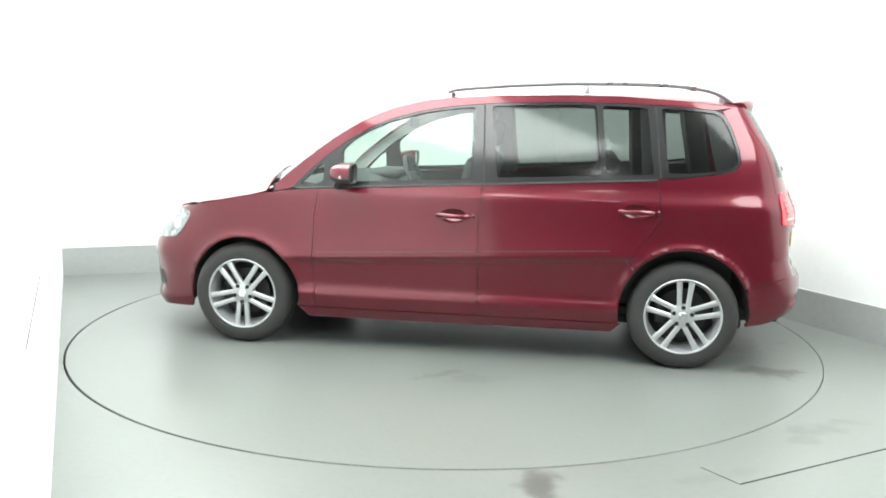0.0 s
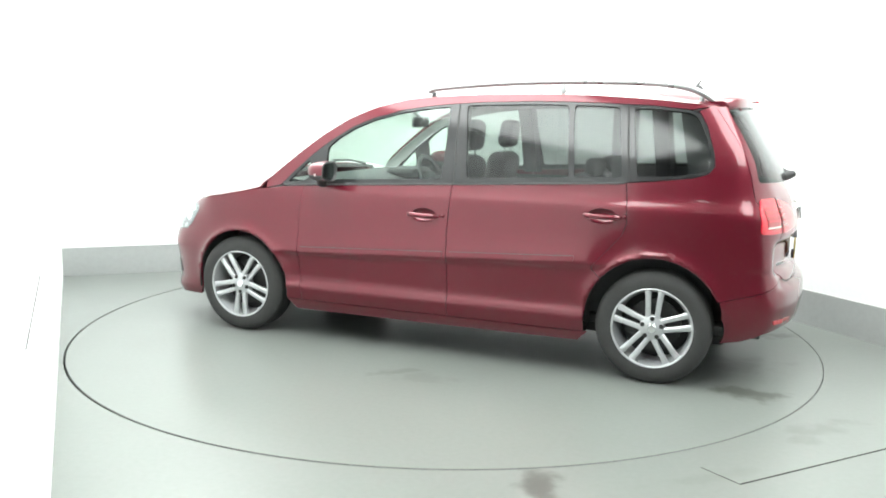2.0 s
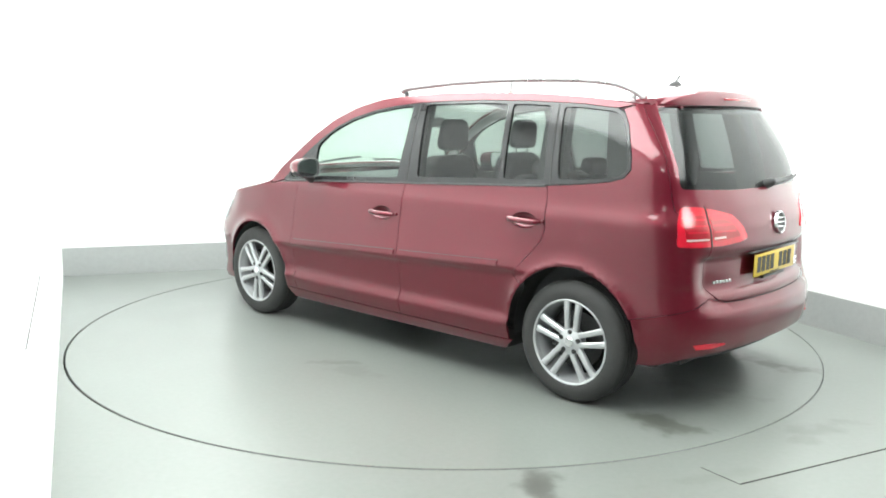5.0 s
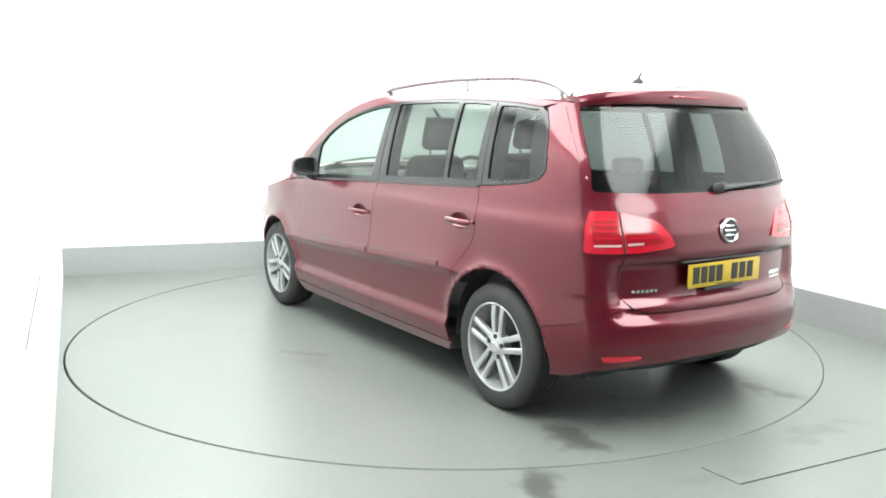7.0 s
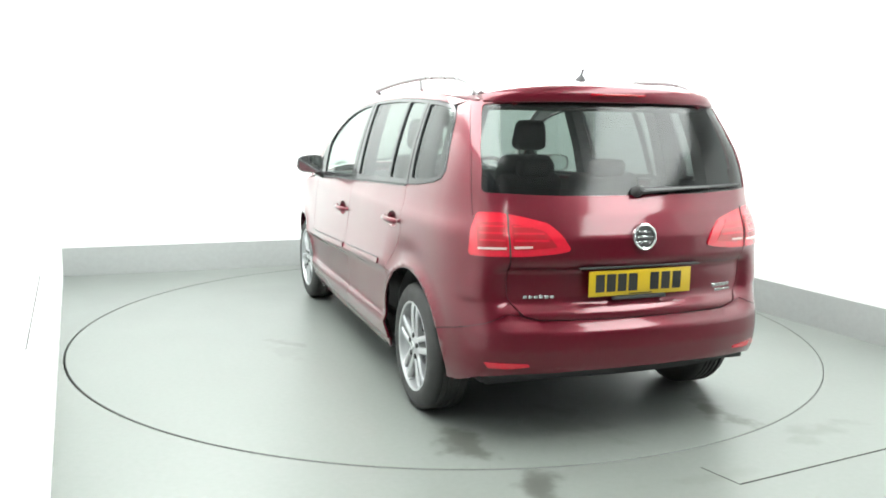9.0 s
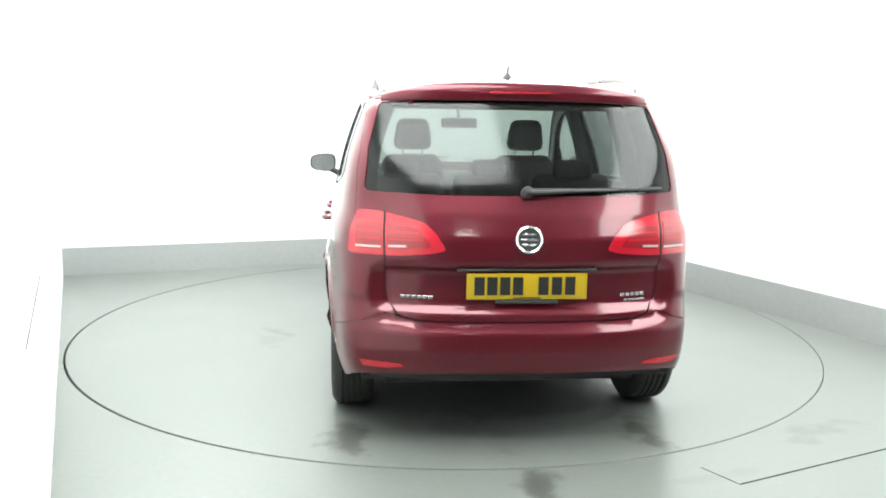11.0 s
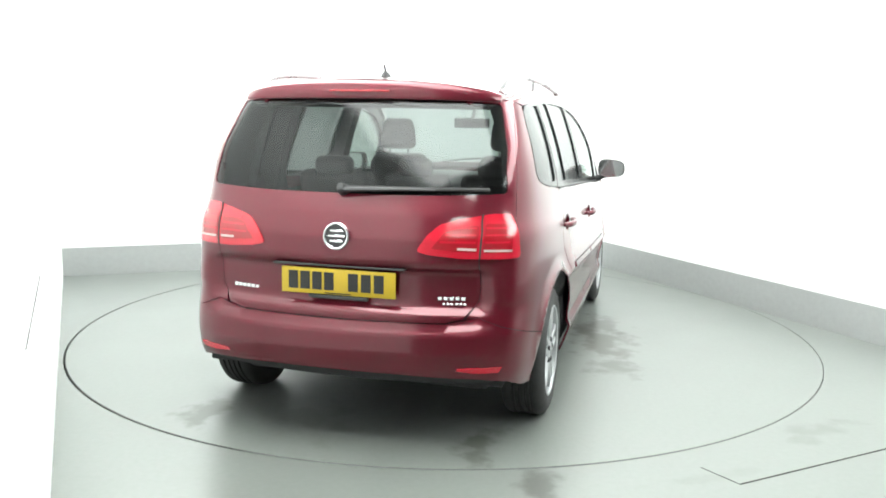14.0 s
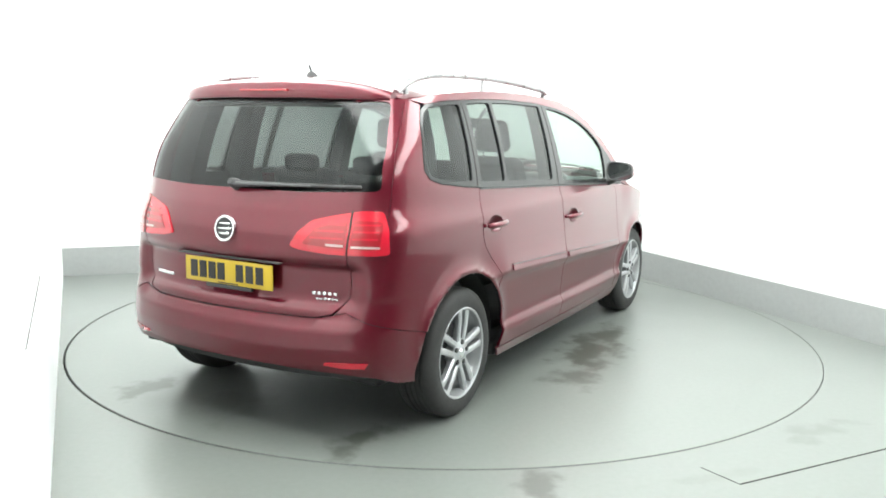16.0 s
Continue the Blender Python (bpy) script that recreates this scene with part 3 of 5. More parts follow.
def glazing():
    trim = S_(DLO_BOT + DLO_TOP)
    g0 = [(0.952, 1.004), (0.845, 1.010), (0.80, 1.035), (0.80, 1.145), (0.835, 1.120), (0.90, 1.055)]
    g1 = [(0.672, 1.03), (0.683, 1.10), (0.688, 1.222), (0.62, 1.283), (0.53, 1.338), (0.396, 1.395), (0.226, 1.440), (0.055, 1.468), (-0.098, 1.482), (-0.10, 1.30), (-0.088, 1.065), (0.3, 1.047)]
    g2 = [(-0.246, 1.078), (-0.222, 1.30), (-0.196, 1.490), (-0.4, 1.497), (-0.615, 1.502), (-0.80, 1.500), (-0.82, 1.30), (-0.842, 1.108), (-0.637, 1.097)]
    g3 = [(-0.872, 1.108), (-0.852, 1.30), (-0.832, 1.499), (-0.941, 1.498), (-1.086, 1.490), (-1.110, 1.30), (-1.134, 1.118)]
    g4 = [(-1.214, 1.128), (-1.188, 1.30), (-1.162, 1.486), (-1.26, 1.484), (-1.452, 1.467), (-1.496, 1.446), (-1.532, 1.390), (-1.580, 1.254), (-1.588, 1.196), (-1.560, 1.166), (-1.49, 1.148), (-1.359, 1.132)]
    panes = [(g0, CLEAR, "fixed front quarter pane"), (g1, CLEAR, "clear front side window"), (g2, PRIVACY, "dark privacy glass"), (g3, PRIVACY, "dark privacy glass"), (g4, PRIVACY, "dark privacy rear side window")]
    loops = [rounded(S_(g), 0.02, 3) for g, _, _ in panes]
    trims = both("window_trim", [trim] + loops, BLACK_TRIM, CAR, "gloss black window surround", off=0.002, thick=0.02)
    for k, tr in enumerate(trims):
        for lp, (_, mat, lab) in zip(loops, panes):
            panel("side_window", [lp], mat, tr, lab, off=-0.006, thick=0.003, step=0.07, mirror=bool(k)).visible_shadow = False
    return trims


TRIMS = glazing()


def top_panels():
    edge = lambda x, k=1.0: float(np.interp(x, XG, YEDGE)) * k
    def sheet(name, xs, k, mat, label):
        left = [(x, edge(x, k)) for x in xs]
        right = [(x, -y) for x, y in left[::-1]]
        return panel(name, [left + right], mat, CAR, label, surf=T, up=True, thick=0.015)
    hood = [(1.245, 0.0), (1.235, 0.25), (1.20, 0.5), (1.16, edge(1.16, 0.985)), (1.30, edge(1.3, 0.99)), (1.47, edge(1.47, 0.99)), (1.62, edge(1.62, 0.985)), (1.76, 0.66), (1.86, 0.55), (1.93, 0.40), (1.97, 0.2), (1.98, 0.0)]
    loop = hood + [(x, -y) for x, y in hood[-2:0:-1]]
    panel("bonnet", [loop], PAINT, CAR, "wine red bonnet", surf=T, up=True)
    roof = [0.30, 0.20, 0.07, -0.1, -0.3, -0.61, -0.94, -1.26, -1.42, -1.57, -1.70]
    sheet("roof", roof, 0.995, PAINT, "wine red roof")
    ws = [(1.225, 0.0), (1.21, 0.25), (1.17, 0.5), (1.09, edge(1.09, 0.985)), (1.0, edge(1.0, 0.96)), (0.87, edge(0.87, 0.95)), (0.70, edge(0.70, 0.945)), (0.50, edge(0.50, 0.94)), (0.37, edge(0.37, 0.935)), (0.32, 0.4), (0.31, 0.2), (0.305, 0.0)]
    loop = ws + [(x, -y) for x, y in ws[-2:0:-1]]
    o = panel("windscreen", [loop], CLEAR, CAR, "clear raked windscreen", surf=T, up=True, off=-0.004, thick=0.004)
    o.visible_shadow = False
    # pillars' inner strips beside the windscreen
    for sgn in (1, -1):
        xs = [1.10, 1.0, 0.87, 0.70, 0.50, 0.37, 0.30]
        kk = [0.99, 0.965, 0.955, 0.95, 0.945, 0.94, 0.94]
        a = [(x, sgn * edge(x, 0.998)) for x in xs]
        b = [(x, sgn * edge(x, k)) for x, k in zip(xs, kk)]
        panel("pillar_strip", [a + b[::-1]], PAINT, CAR, "", surf=T, up=True)
        panel("pillar_lining", [a + b[::-1]], HEADLINER, CAR, "pale windscreen pillar lining", surf=T, up=True, off=-0.022, thick=0.004)


top_panels()


def tail():
    half = R_([(0.0, 0.572), (0.25, 0.572), (0.47, 0.574), (0.54, 0.592), (0.588, 0.65), (0.5985, 0.78), (0.5985, 0.86)]) + [(a - 0.003, b) for a, b in R_(TAILSEAM[::-1])] + R_([(0.632, 1.495), (0.60, 1.514), (0.3, 1.522), (0.0, 1.525)])
    loop = half + [(-a, b) for a, b in half[-2:0:-1]]
    gl = R_([(0.0, 1.100), (0.35, 1.100), (0.690, 1.112), (0.675, 1.22), (0.652, 1.36), (0.618, 1.488), (0.3, 1.505), (0.0, 1.508)])
    gl = gl + [(-a, b) for a, b in gl[-2:0:-1]]
    gl = rounded(gl, 0.03, 3)
    gate = panel("tailgate", [loop, gl], PAINT, CAR, "wine red tailgate", step=0.015)
    o = panel("rear_window", [gl], REAR_GLASS, gate, "dark heated rear window", off=-0.004, thick=0.004)
    o.visible_shadow = False
    # bumper
    b = R_([(0.0, 0.566), (0.47, 0.568), (0.545, 0.586), (0.60, 0.598), (0.70, 0.56)]) + S_([(ARCH_R[0] - 0.345, 0.49), (ARCH_R[0] - 0.358, 0.40), (ARCH_R[0] - 0.356, 0.262)]) + S_([(-1.78, 0.275)]) + R_([(0.72, 0.318), (0.6, 0.338), (0.3, 0.352), (0.0, 0.355)])
    loop = b + [(-a, z) for a, z in b[-2:0:-1]]
    bump = panel("rear_bumper", [loop], PAINT, CAR, "wine red rear bumper", step=0.026, thick=0.02)
    # lower dark valance
    v = R_([(0.0, 0.36), (0.3, 0.355), (0.6, 0.34), (0.70, 0.335), (0.70, 0.30), (0.6, 0.30), (0.0, 0.31)])
    panel("valance", [v + [(-a, z) for a, z in v[-2:0:-1]]], BLACK_PLASTIC, CAR, "black lower valance", off=-0.06)
    for m in (False, True):
        r = R_([(0.525, 0.377), (0.60, 0.368), (0.69, 0.368)]) + R_([(0.705, 0.392), (0.61, 0.392), (0.53, 0.388)])
        panel("reflector", [r], LENS_RED, bump, "red bumper reflector", off=0.004, thick=0.004, step=0.02, mirror=m)
    # lamps
    lamp = R_([(0.342, 0.874), (0.40, 0.860), (0.53, 0.848), (0.70, 0.846)]) + S_([(-1.848, 0.850), (-1.838, 0.95), (-1.828, 1.028)]) + R_([(0.635, 1.030), (0.53, 1.010), (0.433, 0.985), (0.385, 0.94)])
    for m in (False, True):
        body = panel("tail_lamp", [rounded(lamp, 0.02, 3)], LENS_RED, CAR, "red wrap-around tail lamp", off=0.007, thick=0.02, step=0.025, mirror=m)
        dk = R_([(0.405, 0.888), (0.53, 0.876), (0.588, 0.874), (0.588, 0.982), (0.52, 0.972), (0.455, 0.952)])
        panel("inner_lens", [rounded(dk, 0.01, 2)], LENS_DARK, body, "darker red inner lens", off=0.0085, thick=0.003, step=0.025, mirror=m)
        dk = R_([(0.610, 0.874), (0.70, 0.872), (0.720, 0.878), (0.715, 0.985), (0.612, 0.99)])
        panel("outer_lens", [rounded(dk, 0.015, 2)], LENS_DARK, body, "darker red square lens", off=0.0085, thick=0.003, step=0.025, mirror=m)
        cl = R_([(0.51, 0.884), (0.585, 0.881), (0.585, 0.891), (0.51, 0.893)])
        panel("reverse_light", [cl], LENS_CLEAR, body, "clear reversing light", off=0.010, thick=0.003, step=0.02, mirror=m)
        cl = R_([(0.615, 0.878), (0.72, 0.876), (0.72, 0.885), (0.615, 0.887)])
        panel("reverse_light", [cl], LENS_CLEAR, body, "clear strip lens", off=0.010, thick=0.003, step=0.02, mirror=m)
        for z in (0.915, 0.943, 0.971):
            for y0, y1 in ((0.44 + (z - 0.915) * 0.6, 0.582), (0.618, 0.712)):
                rib = R_([(y0, z - 0.004), (y1, z - 0.004), (y1, z + 0.004), (y0, z + 0.004)])
                panel("lens_rib", [rib], LENS_RED, body, "", off=0.0100, thick=0.003, step=0.03, mirror=m)
        gap = R_([(0.5965, 0.846), (0.6035, 0.846), (0.6035, 1.030), (0.5965, 1.026)])
        panel("lamp_joint", [gap], DARK_GAP, body, "", off=0.0095, thick=0.003, step=0.02, mirror=m)
    return gate, bump


GATE, BUMPER = tail()


def nose():
    b = F_([(0.0, 0.80), (0.3, 0.79), (0.55, 0.775), (0.66, 0.76)]) + S_([(1.80, 0.70), (1.80, 0.606), (1.704, 0.505)]) + [(sx(x, z), z) for x, z in arc(ARCH_F, 33, -8, 5)] + S_([(1.70, 0.20)]) + F_([(0.6, 0.19), (0.3, 0.185), (0.0, 0.185)])
    loop = b + [(2 * SMAX - a, z) for a, z in b[-2:0:-1]]

    def N(s, z):
        s = np.asarray(s, float)
        over = s > SMAX
        q = P(np.where(over, 2 * SMAX - s, s), z)
        q[..., 1] = np.where(over, -q[..., 1], q[..., 1])
        return q

    bump = panel("front_bumper", [loop], PAINT, CAR, "wine red front bumper", surf=N, thick=0.02)

    def mid(name, pts, mat, label, off):
        h = F_(pts)
        return panel(name, [h + [(2 * SMAX - a, z) for a, z in h[-2:0:-1]]], mat, bump, label, surf=N, off=off, thick=0.01)

    gr = mid("grille", [(0.0, 0.755), (0.3, 0.75), (0.52, 0.73), (0.50, 0.675), (0.3, 0.665), (0.0, 0.66)], BLACK_PLASTIC, "black grille", 0.004)
    for z in (0.69, 0.72):
        h = F_([(0.0, z + 0.006), (0.3, z + 0.005), (0.49, z + 0.002), (0.49, z - 0.004), (0.3, z - 0.002), (0.0, z - 0.001)])
        panel("grille_bar", [h + [(2 * SMAX - a, q) for a, q in h[-2:0:-1]]], CHROME, bump, "thin chrome grille bar", surf=N, off=0.012, thick=0.01)
    mid("intake", [(0.0, 0.42), (0.3, 0.42), (0.45, 0.41), (0.40, 0.29), (0.2, 0.28), (0.0, 0.28)], BLACK_PLASTIC, "black lower intake", 0.004)
    for m in (False, True):
        fog = F_([(0.52, 0.40), (0.68, 0.41), (0.70, 0.33), (0.54, 0.30)])
        panel("fog_light", [fog], BLACK_PLASTIC, bump, "black fog light surround", off=0.004, thick=0.01, mirror=m)
        hd = F_([(0.50, 0.745), (0.62, 0.775)]) + S_([(1.86, 0.798), (1.78, 0.818), (1.705, 0.814), (1.69, 0.785), (1.745, 0.69), (1.80, 0.645)]) + F_([(0.66, 0.625), (0.56, 0.65), (0.50, 0.69)])
        hl = panel("headlight", [rounded(hd, 0.02, 3)], HEADLAMP, CAR, "clear headlight with silver reflector", off=0.003, thick=0.02, step=0.03, mirror=m)
        cov = panel("lens", [rounded(hd, 0.02, 3)], HEAD_CLEAR, hl, "clear lens", off=0.012, thick=0.006, step=0.03, mirror=m)
        bowl = bmesh.new()
        c = P(sx(1.80, 0.715), 0.715)
        sgn = -1 if m else 1
        bmesh.ops.create_uvsphere(bowl, u_segments=16, v_segments=10, radius=0.05, matrix=pose(c[0] - 0.02, sgn * (c[1] - 0.03), 0.715))
        part("reflector_bowl", bowl, CHROME, hl, "chrome reflector bowl", True)


HEADLAMP = varied(material("silver_lamp_housing", (0.36, 0.37, 0.38), 0.25, 0.6), 0.1, 20, 90, 0.1, 0.05)
nose()


# ---- inner body: arches, underside, dark sheets that put shade into the shut lines ----
def liner():
    zs = [0.20, 0.35, 0.50, 0.62, 0.80, 0.95, 1.0]
    for m in (1, -1):
        bm = bmesh.new()
        rows = []
        for z in zs:
            rows.append([bm.verts.new(Vector((x, m * (float(P(sx(x, z), z)[1]) - 0.035), z))) for x in np.linspace(-0.92, 0.88, 24)])
        for A, B in zip(rows, rows[1:]):
            for i in range(len(A) - 1):
                bm.faces.new((A[i], A[i + 1], B[i + 1], B[i]))
        part("door_core", bm, LINER, CAR, "dark sheet behind the doors, shade for the shut lines")
    bm = bmesh.new()
    box(bm, -1.70, 1.75, -0.60, 0.60, 0.20, 0.27, 0.02)
    box(bm, -0.93, 0.90, -0.80, 0.80, 0.19, 0.27, 0.02)
    part("underbody", bm, LINER, CAR, "dark underbody")
    for cx, cz, r in (ARCH_F, ARCH_R):
        for m in (1, -1):
            bm = bmesh.new()
            a0, a1, k = -8, 188, 24
            top = []
            for yy in (0.80, 0.56):
                top.append([bm.verts.new((cx + (r + 0.004) * math.cos(radians(a0 + (a1 - a0) * i / k)), m * yy, cz + (r + 0.004) * math.sin(radians(a0 + (a1 - a0) * i / k)))) for i in range(k + 1)])
            for i in range(k):
                bm.faces.new((top[0][i], top[0][i + 1], top[1][i + 1], top[1][i]))
            bm.faces.new(top[1])
            part("arch_liner", bm, LINER, CAR, "black wheel arch liner", True)


liner()


# ---- wheels ----
def wheel_parts():
    R, RR, Wd = 0.313, 0.217, 0.205
    root = new("wheel")
    root.parent = CAR
    root["label"] = "silver alloy wheel with black tyre"
    bm = bmesh.new()
    prof = [(RR - 0.006, -0.012), (RR + 0.004, -0.004), (RR + 0.012, -0.001), (RR + 0.035, 0.001), (RR + 0.06, -0.002), (R - 0.018, -0.012), (R - 0.006, -0.024), (R, -0.042)]
    for g in range(4):
        o = -0.055 - g * 0.027
        prof += [(R, o + 0.004), (R - 0.007, o), (R - 0.007, o - 0.006), (R, o - 0.010)]
    prof += [(R, -Wd + 0.042), (R - 0.008, -Wd + 0.02), (R - 0.03, -Wd + 0.006), (RR + 0.02, -Wd), (RR - 0.006, -Wd + 0.012)]
    revolve(bm, prof, 72)
    part("tyre", bm, RUBBER, root, "black road tyre", True)
    bm = bmesh.new()
    revolve(bm, [(RR - 0.012, -0.030), (RR - 0.008, -0.006), (RR, -0.002), (RR + 0.005, -0.005), (RR + 0.004, -0.012)], 72)
    revolve(bm, [(RR - 0.012, -0.030), (RR - 0.026, -0.06), (RR - 0.03, -0.14), (RR - 0.012, -0.19), (RR - 0.004, -Wd + 0.01)], 72)
    part("rim", bm, ALLOY, root, "silver alloy rim", True)
    bm = bmesh.new()
    revolve(bm, [(0.0, -0.10), (0.145, -0.10), (0.145, -0.115), (0.0, -0.118)], 40)
    box(bm, 0.07, 0.15, -0.13, -0.075, -0.06, 0.06, 0.01)
    part("brake_disc", bm, DARK_METAL, root, "dark steel brake disc", True)
    bm = bmesh.new()
    revolve(bm, [(0.0, -0.145), (RR - 0.02, -0.145)], 40)
    part("wheel_back", bm, LINER, root, "dark inner wheel well")
    # five twin spokes
    for k in range(5):
        for sgn in (-1, 1):
            a = radians(90 + 72 * k)
            bm = bmesh.new()
            pts = [(0.040, sgn * 0.022, -0.014, 0.016), (0.09, sgn * 0.0265, -0.011, 0.0145), (0.15, sgn * 0.0305, -0.009, 0.0150), (0.185, sgn * 0.0335, -0.010, 0.0165), (RR - 0.006, sgn * 0.0365, -0.012, 0.021)]
            secs = []
            for r, off, y, h in pts:
                ring = []
                for du, dy in ((-h, 0.0 - 0.006), (-h * 0.55, 0.0), (h * 0.55, 0.0), (h, -0.006), (h * 0.8, -0.03), (-h * 0.8, -0.03)):
                    u = off + du
                    ring.append(bm.verts.new((r * math.cos(a) - u * math.sin(a), y + dy, r * math.sin(a) + u * math.cos(a))))
                secs.append(ring)
            for A, B in zip(secs, secs[1:]):
                for i in range(6):
                    bm.faces.new((A[i], A[(i + 1) % 6], B[(i + 1) % 6], B[i]))
            bm.faces.new(secs[0])
            bm.faces.new(secs[-1][::-1])
            part("spoke", bm, ALLOY, root, "", True)
    bm = bmesh.new()
    revolve(bm, [(0.0, -0.006), (0.026, -0.006), (0.031, -0.009), (0.062, -0.012), (0.068, -0.016), (0.068, -0.06)], 40)
    part("hub", bm, ALLOY, root, "silver wheel hub", True)
    bm = bmesh.new()
    revolve(bm, [(0.0, -0.003), (0.022, -0.003), (0.026, -0.007)], 28)
    part("centre_cap", bm, CHROME, root, "round silver centre cap", True)
    for k in range(5):
        a = radians(90 + 72 * k)
        bm = bmesh.new()
        revolve(bm, [(0.0, -0.0080), (0.0105, -0.0080), (0.0125, -0.010), (0.0125, -0.02)], 14)
        bmesh.ops.translate(bm, vec=(0.053 * math.cos(a), 0.003, 0.053 * math.sin(a)), verts=bm.verts)
        part("wheel_bolt", bm, INK, root, "dark wheel bolt recess", True)
    return root


def wheels():
    w = wheel_parts()
    w.matrix_basis = pose(1.332, 0.838, 0.313, 0, -38, 0)
    for x, y, turn in ((-1.335, 0.838, -2), (1.332, -0.838, 11), (-1.335, -0.838, -8)):
        m = pose(x, y, 0.313, 0, turn, 0) if y > 0 else pose(x, y, 0.313, 0, 0, 180) @ pose(0, 0, 0, 0, turn, 0)
        copy_thing(w, m)


wheels()


# ---- side details ----
def mouldings():
    def zc(x):
        return 0.578 + (0.839 - x) * 0.0463
    for doors, x0, x1 in ((FDOORS, 0.835, -0.128), (RDOORS, -0.172, -0.905)):
        for k, d in enumerate(doors):
            n = 8
            xs = [x0 + (x1 - x0) * i / n for i in range(n + 1)]
            lp = [(x, zc(x) + 0.024) for x in xs] + [(x, zc(x) - 0.004) for x in xs[::-1]]
            panel("rubbing_strip", [rounded(S_(lp), 0.006, 2)], PAINT, d, "body-coloured rubbing strip", off=0.006, thick=0.008, step=0.010, mirror=bool(k))
            thin = [(x, zc(x) + 0.0285) for x in xs] + [(x, zc(x) + 0.0245) for x in xs[::-1]]
            panel("strip_seam", [S_(thin)], BLACK_PLASTIC, d, "thin dark seam along the strip", off=0.002, thick=0.003, step=0.012, mirror=bool(k))


mouldings()


def handles():
    for doors, x0, z0 in ((FDOORS, 0.005, 0.852), (RDOORS, -1.045, 0.908)):
        for k, d in enumerate(doors):
            m = -1 if k else 1
            bm = bmesh.new()
            rings = []
            for k_in, deep in ((1.01, 0.004), (0.93, 0.012), (0.72, 0.022), (0.35, 0.026)):
                ring = []
                for a in np.linspace(0, 2 * math.pi, 21)[:-1]:
                    q = P(sx(x0 + 0.080 * k_in * math.cos(a), z0 + 0.042 * k_in * math.sin(a)), z0 + 0.042 * k_in * math.sin(a))
                    ring.append(bm.verts.new((q[0], m * (q[1] - deep), q[2])))
                rings.append(ring)
            for A, B in zip(rings, rings[1:]):
                for i in range(20):
                    bm.faces.new((A[i], A[(i + 1) % 20], B[(i + 1) % 20], B[i]))
            bm.faces.new(rings[-1])
            part("handle_cup", bm, PAINT, d, "body-coloured scoop behind the handle", True)
            bm = bmesh.new()
            pts, rad = [], []
            for i in range(13):
                t = i / 12
                x = x0 + 0.098 - 0.196 * t
                y = float(P(sx(x, z0), z0)[1]) + 0.008 + 0.028 * math.sin(math.pi * min(max((t - 0.02) / 0.96, 0), 1)) ** 0.5
                pts.append((x, m * y, z0 + 0.004 - 0.006 * t))
                rad.append(0.0125 if 0 < i < 12 else 0.008)
            tube(bm, pts, rad, 10, 1.15)
            part("door_handle", bm, PAINT, d, "body-coloured bar handle", True)
            bm = bmesh.new()
            bmesh.ops.create_uvsphere(bm, u_segments=14, v_segments=8, radius=0.011, matrix=pose(x0 - 0.122, m * (float(P(sx(x0 - 0.122, z0), z0)[1]) + 0.004), z0 + 0.002))
            part("lock_cap", bm, PAINT, d, "", True)


handles()


